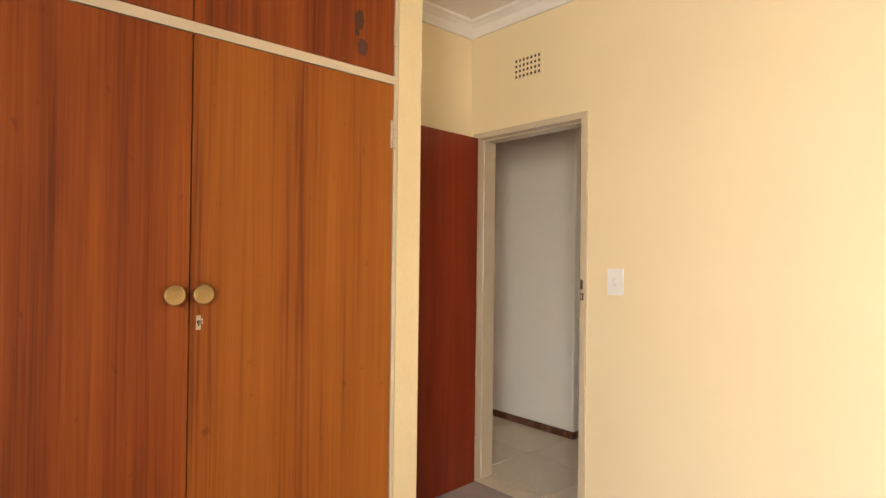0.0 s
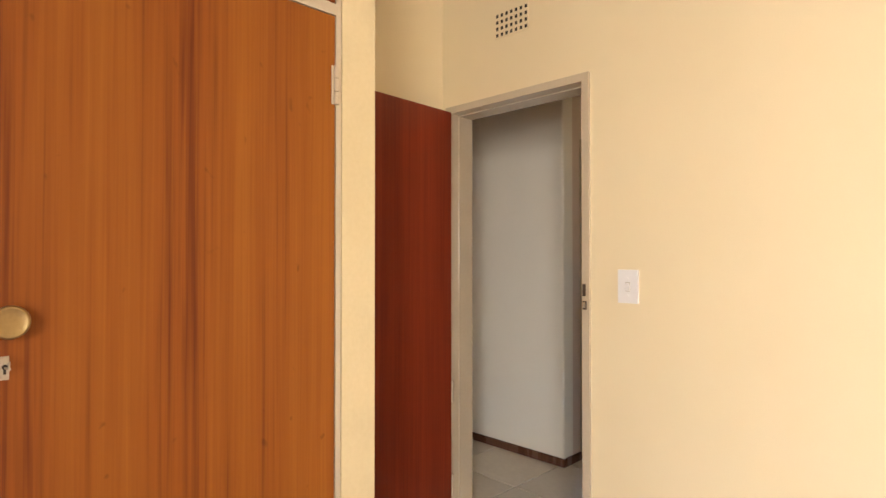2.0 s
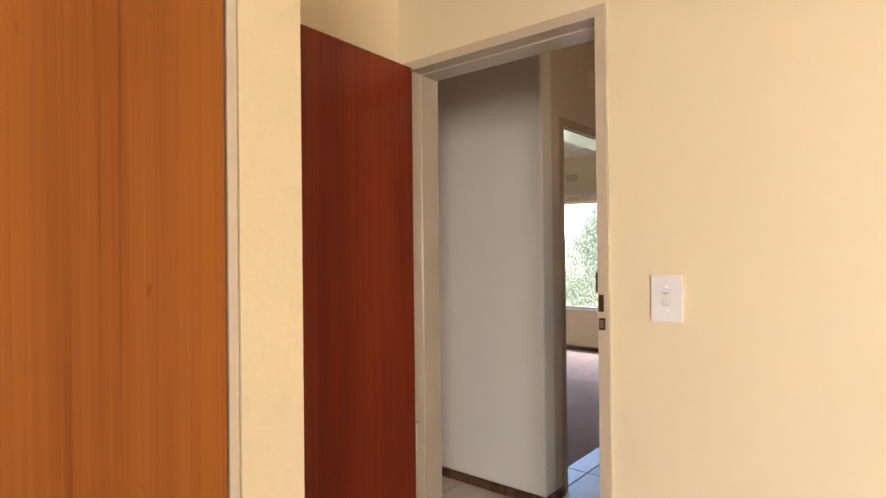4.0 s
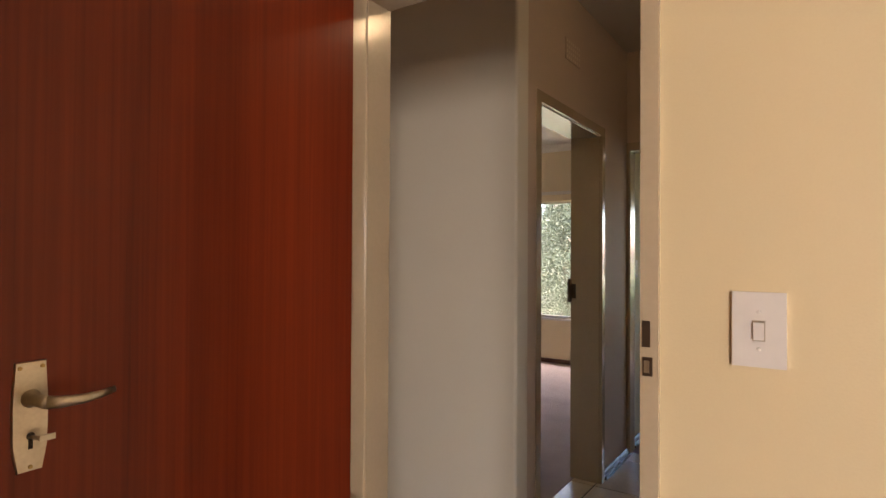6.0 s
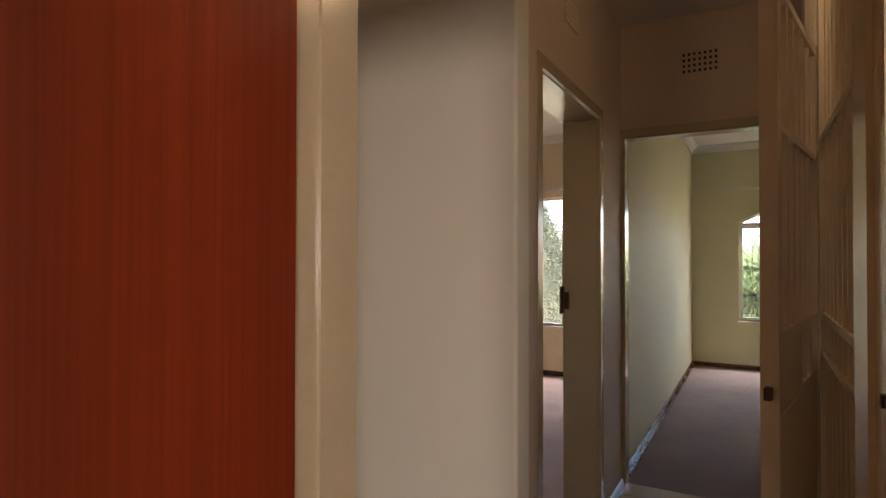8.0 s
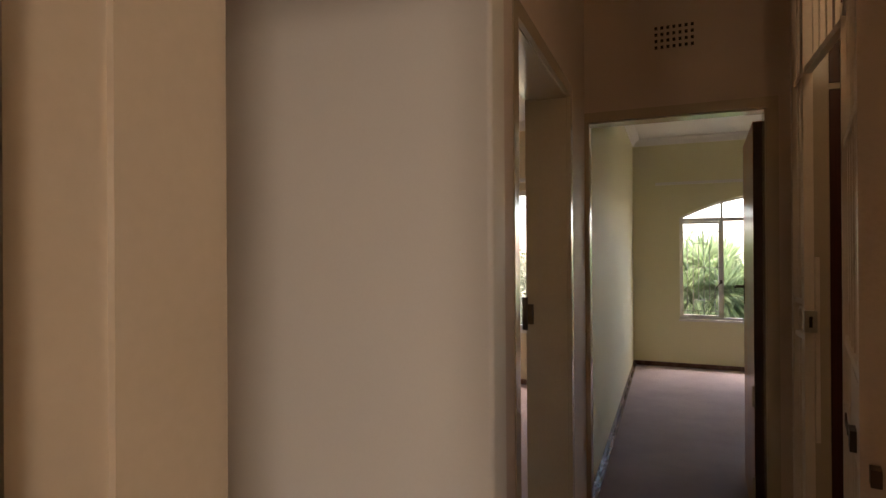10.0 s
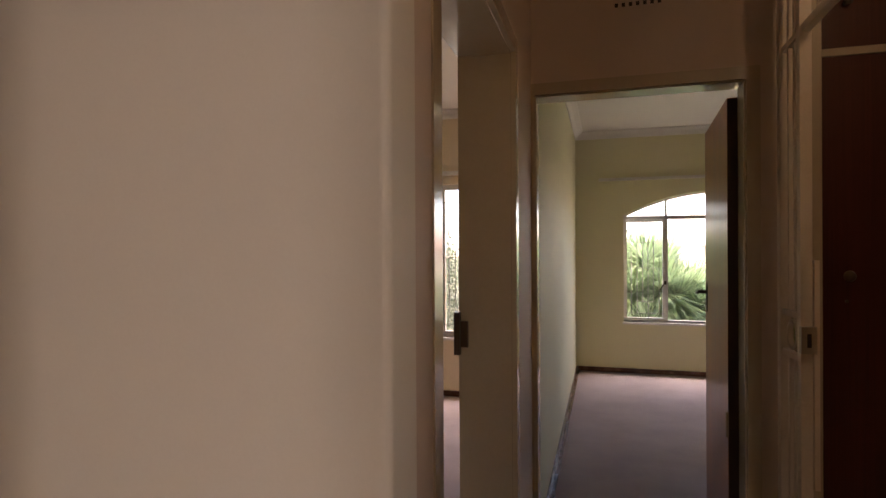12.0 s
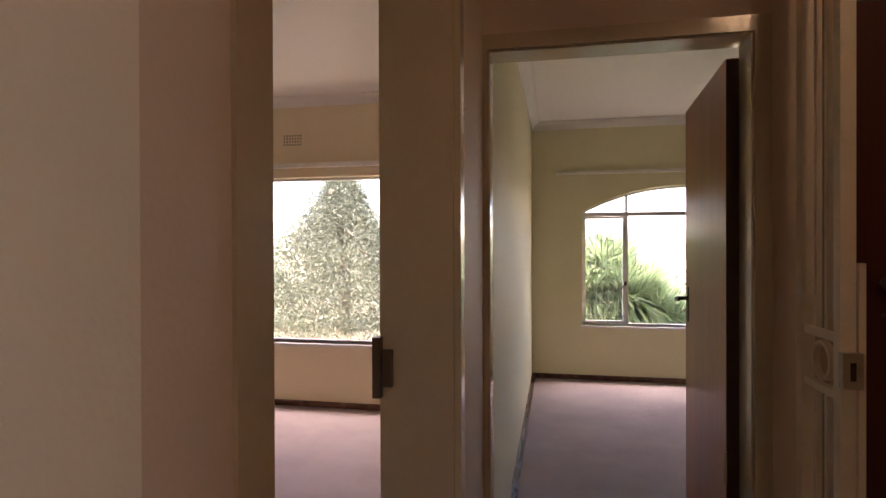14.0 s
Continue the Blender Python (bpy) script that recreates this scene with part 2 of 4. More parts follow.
def wall(name, along, a0, a1, b0, b1, z1, material, holes=(), label="", extra=None):
    """A wall along 'x' or 'y' from a0 to a1, from b0 to b1 thick, with holes (from, to, bottom, top) through it."""
    bm = bmesh.new()

    def blk(p, q, lo, hi):
        if q - p > 1e-4 and hi - lo > 1e-4:
            if along == 'x':
                box(bm, p, q, b0, b1, lo, hi)
            else:
                box(bm, b0, b1, p, q, lo, hi)
    at = a0
    for h0, h1, lo, hi in sorted(holes):
        blk(at, h0, 0, z1)
        blk(h0, h1, 0, lo)
        blk(h0, h1, hi, z1)
        at = h1
    blk(at, a1, 0, z1)
    if extra:
        extra(bm)
    ob = obj(name, bm, material)
    return tagged(ob, label, "wall", kind="structure")


CEIL = 2.69

# ---- structure: bedroom ----
wall("wall_bedroom_north", 'x', -0.04, 5.35, 0.0, 0.085, CEIL, M_cream, [(-0.002, 0.78, 0, 2.034)], "smooth cream painted bedroom wall with a doorway")
wall("wall_passage_south", 'x', -0.97, 5.35, 0.085, 0.135, CEIL, M_hall_shaded, [(-0.002, 0.78, 0, 2.034)], "off-white painted passage wall with a doorway, shade in its colour")
wall("wall_bedroom_west", 'y', -4.8, 0.085, -0.20, -0.04, CEIL, M_cream, [], "cream painted bedroom wall behind the open door")
wall("wall_bedroom_south", 'x', -0.2, 5.35, -4.96, -4.8, CEIL, M_cream, [(3.6, 4.8, 0.65, 2.15)], "cream painted bedroom wall with a tall window")
wall("wall_bedroom_east", 'y', -4.8, 0.0, 5.2, 5.35, CEIL, M_cream, [], "plain cream painted bedroom wall")
# ---- structure: passage and corridor ----
wall("wall_passage_north", 'x', -0.97, -0.034, 1.062, 1.17, CEIL, M_white, [], "white painted passage wall ending in a corner",
     lambda bm: bmesh.ops.bevel(bm, geom=[e for e in bm.edges if all(abs(v.co.x + 0.034) < 1e-4 and v.co.y < 1.07 for v in e.verts)], offset=0.014, segments=6, affect='EDGES', profile=0.5))
wall("wall_corridor_near", 'y', 1.17, 1.255, -0.135, -0.034, CEIL, M_hall_shaded, [], "off-white corridor wall beside the side doorway, shade in its colour")
wall("wall_corridor_west", 'y', 1.255, 2.75, -0.135, -0.052, CEIL, M_hall_shaded, [(1.255, 2.216, 0, 2.065)], "off-white corridor wall with a doorway, shade in its colour")
wall("wall_corridor_end", 'x', -0.135, 0.92, 2.75, 2.81, CEIL, M_hall_shaded, [(-0.083, 0.809, 0, 2.08)], "off-white corridor end wall with a doorway and vent, shade in its colour")
wall("wall_passage_west", 'y', 0.135, 1.062, -0.97, -0.89, CEIL, M_hall_shaded, [], "white painted wall closing the passage, shade in its colour")
wall("wall_passage_east", 'y', 0.17, 2.66, 3.6, 3.75, CEIL, M_hall_shaded, [], "plain wall closing the passage, shade in its colour")
# ---- structure: room with the wide window ----
wall("wall_side_room_east", 'y', 1.22, 5.5, -0.21, -0.135, CEIL, M_roomb, [(1.255, 2.216, 0, 2.065)], "peach cream painted side room wall")
wall("wall_side_room_south", 'x', -4.2, -0.135, 1.17, 1.22, CEIL, M_roomb, [], "peach cream painted side room wall")
wall("wall_side_room_west", 'y', 1.22, 5.5, -4.2, -4.05, CEIL, M_roomb, [], "peach cream painted side room wall")
wall("wall_side_room_north", 'x', -4.2, -0.135, 5.5, 5.68, CEIL, M_roomb, [(-3.25, -0.80, 0.55, 2.0)], "peach cream painted wall with a wide window")
# ---- structure: far bedroom ----
CX0, CX1, CSPR, CTOP, CSILL = 0.452, 2.48, 1.748, 2.005, 0.562


def arch_z(x):
    c = (CX0 + CX1) / 2
    half = (CX1 - CX0) / 2
    rise = CTOP - CSPR
    r = (half * half + rise * rise) / (2 * rise)
    return CTOP - r + math.sqrt(max(r * r - (x - c) ** 2, 0))


def spandrels(bm):
    n = 24
    for i in range(n):
        xa, xb = CX0 + (CX1 - CX0) * i / n, CX0 + (CX1 - CX0) * (i + 1) / n
        v = [bm.verts.new(p) for y in (6.95, 7.13) for p in ((xa, y, arch_z(xa)), (xb, y, arch_z(xb)), (xb, y, CTOP + 0.02), (xa, y, CTOP + 0.02))]
        for f in ((0, 1, 2, 3), (7, 6, 5, 4), (0, 4, 5, 1), (3, 2, 6, 7)):
            bm.faces.new([v[k] for k in f])


wall("wall_far_room_west", 'y', 2.81, 6.95, -0.135, -0.065, CEIL, M_roomc, [], "pale yellow painted far bedroom wall")
wall("wall_far_room_south", 'x', -0.065, 0.92, 2.81, 2.87, CEIL, M_roomc, [(-0.065, 0.809, 0, 2.08)], "pale yellow painted wall with a doorway")
wall("wall_far_room_jog", 'y', 2.81, 3.30, 0.92, 0.98, CEIL, M_roomc, [], "pale yellow painted wall behind the door")
wall("wall_far_room_south_b", 'x', 0.98, 3.3, 3.24, 3.30, CEIL, M_roomc, [], "pale yellow painted wall backing the cupboards")
wall("wall_far_room_east", 'y', 3.24, 6.95, 3.2, 3.3, CEIL, M_roomc, [], "pale yellow painted far bedroom wall")
wall("wall_far_room_north", 'x', -0.135, 3.3, 6.95, 7.13, CEIL, M_roomc, [(CX0, CX1, CSILL, CTOP + 0.02)], "pale yellow painted wall with an arched window", spandrels)


def slab(name, x0, x1, y0, y1, z0, z1, material, label, category):
    return tagged(obj(name, bx(x0, x1, y0, y1, z0, z1), material), label, category, kind="structure")


slab("floor_bedroom", -0.04, 5.2, -4.8, -0.012, -0.1, 0.0, M_carpet, "taupe short-pile carpet in the bedroom", "carpet")
slab("floor_side_room", -4.05, -0.20, 1.22, 5.5, -0.1, 0.0, M_carpet, "taupe short-pile carpet in the side room", "carpet")
slab("floor_far_room", -0.065, 3.2, 2.80, 6.95, -0.1, 0.0, M_carpet, "taupe short-pile carpet in the far bedroom", "carpet")
floor = slab("floor_passage", -0.97, 3.6, -0.012, 2.80, -0.1, -0.006, M_grout, "cream ceramic tiles with dark grout joints", "tiled floor")
slab("ceiling_bedroom", -0.04, 5.2, -4.8, 0.0, CEIL, CEIL + 0.05, M_ceil, "white painted bedroom ceiling", "ceiling")
slab("ceiling_passage", -0.97, 3.6, 0.135, 3.24, CEIL, CEIL + 0.05, M_ceil, "white painted passage ceiling", "ceiling")
slab("ceiling_side_room", -4.05, -0.21, 1.22, 5.5, CEIL, CEIL + 0.05, M_ceil, "white painted side room ceiling", "ceiling")
slab("ceiling_far_room", -0.065, 3.2, 2.87, 6.95, CEIL + 0.001, CEIL + 0.05, M_ceil, "white painted far bedroom ceiling", "ceiling")
# unseen slab added over all the ceilings to keep direct sun out
slab("roof", -4.5, 5.7, -5.2, 7.3, CEIL + 0.06, CEIL + 0.2, M_roof, "plain brown slab, unseen, added to block the sun", "roof")


def cornice(name, x0, x1, y0, y1):
    """A coved cornice round a rectangular ceiling."""
    prof = [(0.0, 0.0), (0.012, 0.0), (0.018, 0.014), (0.035, 0.042), (0.062, 0.060), (0.078, 0.066), (0.082, 0.078)]
    bm = bmesh.new()
    rings = []
    for d, h in prof:
        z = CEIL - 0.078 + h
        rings.append([bm.verts.new(p) for p in ((x0 + d, y0 + d, z), (x1 - d, y0 + d, z), (x1 - d, y1 - d, z), (x0 + d, y1 - d, z))])
    for lo, hi in zip(rings, rings[1:]):
        for i in range(4):
            bm.faces.new((lo[i], lo[(i + 1) % 4], hi[(i + 1) % 4], hi[i]))
    return tagged(obj(name, bm, M_ceil), "white coved plaster cornice under the ceiling", "cornice", kind="structure")


cornice("trim_cornice_bedroom", -0.04, 5.2, -4.8, 0.0)
cornice("trim_cornice_side_room", -4.05, -0.21, 1.22, 5.5)
cornice("trim_cornice_far_room", -0.065, 3.2, 2.87, 6.95)


def skirt(name, x0, x1, y0, y1, h=0.07):
    bm = bx(x0, x1, y0, y1, 0.0, h)
    bmesh.ops.bevel(bm, geom=[e for e in bm.edges if min(v.co.z for v in e.verts) > h - 1e-4], offset=0.006, segments=3, affect='EDGES')
    return tagged(obj(name, bm, M_skirt), "dark varnished wooden skirting board along the wall", "skirting board", kind="structure")


def quarter(name, x0, x1, y0, y1):
    bm = bx(x0, x1, y0, y1, 0.0, 0.02, 0.007, 3)
    return tagged(obj(name, bm, M_skirt), "dark varnished quarter-round bead on the skirting", "skirting bead", kind="structure")


skirt("baseboard_bedroom_north", 0.80, 5.2, -0.016, 0.0)
skirt("baseboard_passage_north", -0.89, -0.019, 1.047, 1.062, 0.052)
skirt("baseboard_corridor_near", -0.034, -0.019, 1.062, 1.253, 0.052)
skirt("baseboard_corridor_far", -0.052, -0.036, 2.220, 2.734, 0.05)
quarter("baseboard_corridor_bead", -0.036, -0.022, 2.235, 2.734)
skirt("baseboard_side_room_north", -4.05, -0.21, 5.482, 5.5, 0.05)
skirt("baseboard_far_room_west", -0.065, -0.047, 2.90, 6.932, 0.055)
quarter("baseboard_far_room_bead", -0.047, -0.030, 2.90, 6.932)
skirt("baseboard_far_room_north", -0.065, 3.2, 6.932, 6.95, 0.05)

# ---- door frames ----


def frame_x(name, x0, x1, top, y0, y1, stop0, stop1, label, face=0.05):
    """A pressed steel frame in a wall along x; x0, x1 and top are the clear opening."""
    root = thing(name, ((x0 + x1) / 2, (y0 + y1) / 2, 0), label, "door frame", kind="structure")
    for nm, a in (("jamb", (x0 - face, x0, 0, top)), ("jamb", (x1, x1 + face, 0, top)), ("head", (x0 - face, x1 + face, top, top + face))):
        part(nm, bx(a[0], a[1], y0, y1, a[2], a[3], 0.006), M_frame, root)
    s = 0.006
    for a in ((x0, x0 + s, 0, top - s), (x1 - s, x1, 0, top - s), (x0, x1, top - s, top)):
        part("door_stop", bx(a[0], a[1], stop0, stop1, a[2], a[3], 0.004), M_frame, root)
    return root


def frame_y(name, y0, y1, top, x0, x1, stop0, stop1, label, face=0.05):
    root = thing(name, ((x0 + x1) / 2, (y0 + y1) / 2, 0), label, "door frame", kind="structure")
    for nm, a in (("jamb", (y0 - face, y0, 0, top)), ("jamb", (y1, y1 + face, 0, top)), ("head", (y0 - face, y1 + face, top, top + face))):
        part(nm, bx(x0, x1, a[0], a[1], a[2], a[3], 0.006), M_frame, root)
    s = 0.006
    for a in ((y0, y0 + s, 0, top - s), (y1 - s, y1, 0, top - s), (y0, y1, top - s, top)):
        part("door_stop", bx(stop0, stop1, a[0], a[1], a[2], a[3], 0.004), M_frame, root)
    return root


d1 = frame_x("door_1_frame", 0.028, 0.75, 2.004, -0.014, 0.146, 0.045, 0.135, "cream enamelled pressed steel door frame of the bedroom", 0.032)
d2 = frame_y("door_2_frame", 1.305, 2.168, 2.025, -0.222, -0.030, -0.17, -0.046, "cream enamelled steel door frame of the side room")
d3 = frame_x("door_3_frame", -0.036, 0.762, 2.032, 2.736, 2.884, 2.75, 2.835, "cream enamelled steel door frame of the far bedroom", 0.048)

# strike plates on the frames
part("strike_plate", bx(0.754, 0.768, -0.0165, -0.0135, 1.158, 1.206, 0.001), M_darkmetal, d1, "dark brown metal strike opening")
part("strike_plate", bx(0.755, 0.772, -0.0175, -0.0135, 1.106, 1.140, 0.001), M_darkmetal, d1, "dark metal latch strike plate")
part("latch_cup", bx(0.758, 0.767, -0.0195, -0.017, 1.112, 1.134, 0.001), M_nickel, d1, "worn shiny latch cup")
for z in (1.062, 1.02, 1.205):
    part("striker_hole", bx(0.7475, 0.7505, -0.004, 0.006, z - 0.006, z + 0.006), M_dark, d1)
part("strike_box", bx(-0.234, -0.215, 2.146, 2.170, 1.045, 1.185, 0.003), M_darkmetal, d2, "dark metal strike box")
part("strike_lip", bx(-0.213, -0.19, 2.155, 2.1675, 1.07, 1.155, 0.003), M_darkmetal, d2, "dark metal strike lip")

# ---- doors ----


def moved(bm, m):
    bmesh.ops.transform(bm, matrix=m, verts=bm.verts[:])
    return bm


def lever(bm, m, side):
    """A curved lever arm that reaches along +x of the plate."""
    pts = [(0.0, 0.045, 0.0), (0.018, 0.052, -0.002), (0.042, 0.054, -0.003), (0.070, 0.052, -0.002), (0.092, 0.049, 0.001)]
    rings = []
    for i, (x, y, z) in enumerate(pts):
        r = 0.0095 - 0.0012 * i
        rings.append([bm.verts.new(m @ Vector((x * side, y + r * 0.7 * math.cos(a), z + r * math.sin(a)))) for a in (2 * math.pi * k / 10 for k in range(10))])
    for lo, hi in zip(rings, rings[1:]):
        for k in range(10):
            bm.faces.new((lo[k], lo[(k + 1) % 10], hi[(k + 1) % 10], hi[k]))
    bm.faces.new(rings[0]), bm.faces.new(rings[-1])
    lathe(bm, [(0.013, 0.0), (0.013, 0.006), (0.009, 0.01), (0.009, 0.048)], m @ Matrix.Rotation(-math.pi / 2, 4, 'X'), 14)


def door_leaf(name, m, width, height, material, label, hz, edge=None, metal=None, inset=0.062):
    """A flush leaf along local x from the hinge; local y is its thickness (room face at +y)."""
    root = thing(name, m.translation, label, "door")
    metal = metal or M_nickel
    leaf = part("leaf", moved(bx(0, width, -0.02, 0.02, 0.008, height, 0.002), m), material, root)
    if edge:
        part("hinge_edge", moved(bx(-0.0025, -0.0005, -0.019, 0.019, 0.01, height - 0.004), m), edge, root, "dark stained door edge")
    for side, face in ((1, 0.02), (-1, -0.02)):
        fm = m @ Matrix.Translation((width - inset, face, hz)) @ Matrix.Diagonal((1, side, 1, 1))
        bm = bmesh.new()
        outline = [(-0.020, 0.07), (0.020, 0.07), (0.0235, 0.01), (0.0225, -0.05), (0.016, -0.085), (-0.016, -0.085), (-0.0225, -0.05), (-0.0235, 0.01)]
        lo = [bm.verts.new(fm @ Vector((x, 0.0, z))) for x, z in outline]
        hi = [bm.verts.new(fm @ Vector((x * 0.93, 0.004, z * 0.985))) for x, z in outline]
        bm.faces.new(hi), bm.faces.new(lo)
        for i in range(8):
            bm.faces.new((lo[i], lo[(i + 1) % 8], hi[(i + 1) % 8], hi[i]))
        plate = part("back_plate", bm, metal, leaf, "worn metal lever plate")
        bm = bmesh.new()
        lever(bm, fm @ Matrix.Translation((0, 0, 0.018)), -1)
        part("lever_handle", bm, metal, leaf, "worn metal lever handle", True)
        bm = bmesh.new()
        lathe(bm, [(0.0055, 0.0), (0.0055, 0.0048)], fm @ Matrix.Translation((0, 0, -0.035)) @ Matrix.Rotation(-math.pi / 2, 4, 'X'), 12)
        box(bm, -0.0028, 0.0028, 0.0, 0.0047, -0.053, -0.037, fm)
        part("keyhole", bm, M_dark, leaf)
        if side == 1:
            bm = bmesh.new()
            rod(bm, fm @ Vector((0, 0.004, -0.036)), fm @ Vector((-0.004, 0.026, -0.036)), 0.003, 8)
            box(bm, -0.022, -0.002, 0.024, 0.0265, -0.040, -0.032, fm)
            part("key", bm, M_nickel, leaf, "small key in the lock")
        bm = bmesh.new()
        for x, z in ((-0.014, 0.062), (0.014, 0.062), (0.0, -0.078)):
            lathe(bm, [(0.0032, 0.003), (0.0028, 0.0056)], fm @ Matrix.Translation((x, 0, z)) @ Matrix.Rotation(-math.pi / 2, 4, 'X'), 10)
        part("plate_screws", bm, M_brass, leaf)
    for z in (0.18, 0.62):
        bm = bmesh.new()
        rod(bm, m @ Vector((-0.004, 0.024, z)), m @ Vector((-0.004, 0.024, z + 0.1)), 0.006, 10)
        part("butt_hinge", bm, M_frame, root)
    return root


door_leaf("bedroom_door", pose(0.067, -0.040, 0, 0, 0, -87.2) @ Matrix.Translation((0, -0.026, 0)), 0.745, 2.0, M_mahog,
          "open mahogany-red flush wooden door with a nickel lever", 1.10, inset=0.051)
door_leaf("far_room_door", pose(0.766, 2.888, 0, 0, 0, 87) @ Matrix.Translation((0, 0.022, 0)), 0.765, 2.0, M_doorc,
          "open glossy brown varnished flush door with a lever", 1.14, M_edge, M_darkmetal)

# ---- bedroom wardrobe ----
WX = 0.668


def knob(m, root, r, material, label):
    bm = bmesh.new()
    lathe(bm, [(r * 0.45, 0.0), (r * 0.38, 0.012), (r * 0.6, 0.018), (r * 0.97, 0.023), (r, 0.028), (r * 0.97, 0.032), (r * 0.86, 0.0345), (r * 0.80, 0.0335), (r * 0.4, 0.0325), (0.002, 0.0325)], m, 30)
    return part("knob", bm, material, root, label, True)


ward = thing("wardrobe", (0.3, -2.5, 0), "built-in wardrobe with orange-brown veneer doors and cream frame", "wardrobe")
part("carcass", bx(-0.038, WX - 0.03, -4.14, -0.985, 0.0, CEIL - 0.003), M_post, ward, "cream painted wardrobe carcass")
part("end_post", bx(WX - 0.03, WX + 0.004, -1.088, -0.977, 0.0, CEIL - 0.002, 0.004), M_post, ward, "cream painted end post")
part("frame_stile", bx(WX - 0.03, WX + 0.001, -1.105, -1.090, 0.0, CEIL - 0.002, 0.002), M_frame, ward, "white painted frame stile")
part("top_rail", bx(WX - 0.03, WX + 0.003, -4.14, -1.106, 1.957, 1.988, 0.003), M_frame, ward, "cream painted rail between the doors")
part("plinth", bx(WX - 0.03, WX - 0.004, -4.14, -1.106, 0.0, 0.085, 0.003), M_frame, ward)
part("head_rail", bx(WX - 0.03, WX + 0.002, -4.14, -1.106, 2.60, CEIL - 0.003, 0.003), M_frame, ward)
ys = [-1.107, -1.830, -2.580, -3.330, -4.1215]
for i in range(4):
    lo = part("door", bx(WX - 0.02, WX, ys[i + 1] + 0.0022, ys[i] - 0.0022, 0.09, 1.954, 0.002), M_cup if i == 0 else M_cup_red, ward, "orange-brown veneered wardrobe door")
    up = part("upper_door", bx(WX - 0.02, WX, ys[i + 1] + 0.0022, ys[i] - 0.0022, 1.991, 2.596, 0.002), M_cup_red, ward, "orange-brown veneered cupboard door with dark stains")
    inner = ys[i + 1] + 0.030 if i % 2 == 0 else ys[i] - 0.048
    knob(pose(WX, inner, 1.199, 0, 90, 0), lo, 0.030, M_brass, "round aged brass knob")
    knob(pose(WX, inner, 2.07 if i != 0 else 2.075, 0, 90, 0), up, 0.022, M_brass, "round aged brass knob") if i > 1 else None
    outer = ys[i] - 0.001 if i % 2 == 0 else ys[i + 1] + 0.001
    for z in (0.30, 1.718):
        bm = bmesh.new()
        for k in range(3):
            rod(bm, (WX + 0.006, outer, z + 0.035 * k), (WX + 0.006, outer, z + 0.035 * k + 0.033), 0.007, 10)
        box(bm, WX - 0.001, WX + 0.0025, outer - 0.012, outer + 0.012, z, z + 0.103)
        part("hinge", bm, M_frame, lo, "cream painted butt hinge")
    bm = bmesh.new()
    for k in range(3):
        rod(bm, (WX + 0.006, outer, 2.10 + 0.03 * k), (WX + 0.006, outer, 2.128 + 0.03 * k), 0.006, 10)
    part("hinge", bm, M_frame, up)
    if i == 0:
        bm = bx(WX, WX + 0.002, -1.8105, -1.7975, 1.095, 1.137, 0.0008)
        part("key_plate", bm, M_nickel, lo, "small nickel key plate")
        bm = bmesh.new()
        lathe(bm, [(0.0045, 0.0), (0.0045, 0.003)], pose(WX, -1.804, 1.118, 0, 90, 0), 12)
        box(bm, WX + 0.001, WX + 0.003, -1.806, -1.802, 1.105, 1.117)
        part("keyhole", bm, M_dark, lo)
        bm = bmesh.new()
        rod(bm, (WX + 0.002, -1.8035, 1.116), (WX + 0.022, -1.7995, 1.116), 0.0022, 8)
        box(bm, WX + 0.012, WX + 0.022, -1.8005, -1.7985, 1.113, 1.129)
        part("key", bm, M_nickel, lo, "small nickel key in the lock")
        # dark burn-like stains on the upper door
        for sy, sz, ry2, rz2 in ((-1.264, 2.156, 0.022, 0.034), (-1.248, 2.062, 0.024, 0.030), (-1.273, 2.112, 0.011, 0.016)):
            bm = bmesh.new()
            vs = []
            for k in range(18):
                a = 2 * math.pi * k / 18
                w = 1 + 0.3 * noise.noise((math.cos(a) * 2 + sy * 9, math.sin(a) * 2, sz * 7))
                vs.append(bm.verts.new((WX + 0.0006, sy + ry2 * w * math.cos(a), sz + rz2 * w * math.sin(a))))
            bm.faces.new(vs)
            part("stain", bm, M_stain, up, "dark brown stain")

# ---- switches and vents ----


def switch_plate(name, m, label):
    root = thing(name, m.translation, label, "light switch")
    plate = part("plate", moved(bx(-0.0395, 0.0395, -0.009, 0.0, -0.062, 0.062, 0.003, 3), m), M_plastic, root)
    part("rocker_surround", moved(bx(-0.0095, 0.0095, -0.0105, -0.008, -0.0185, 0.0155, 0.001), m), M_nickel, plate, "thin grey rocker surround")
    part("rocker", moved(moved(bx(-0.0078, 0.0078, -0.004, 0.0, -0.0155, 0.0135, 0.001), Matrix.Translation((0, -0.010, -0.001)) @ Matrix.Rotation(0.09, 4, 'X')), m), M_plastic, plate)
    for z in (0.03, -0.032):
        bm = bmesh.new()
        lathe(bm, [(0.0035, 0.0), (0.003, 0.0018), (0.001, 0.0022)], m @ Matrix.Translation((0, -0.009, z)) @ Matrix.Rotation(math.pi / 2, 4, 'X'), 12)
        part("screw_cap", bm, M_plastic, plate)
    return root


switch_plate("light_switch", pose(0.9395, 0.0, 1.2025), "white plastic single light switch on the cream wall")
switch_plate("light_switch", pose(-0.065, 2.995, 1.235, 0, 0, 90), "white plastic single light switch beside the doorway")


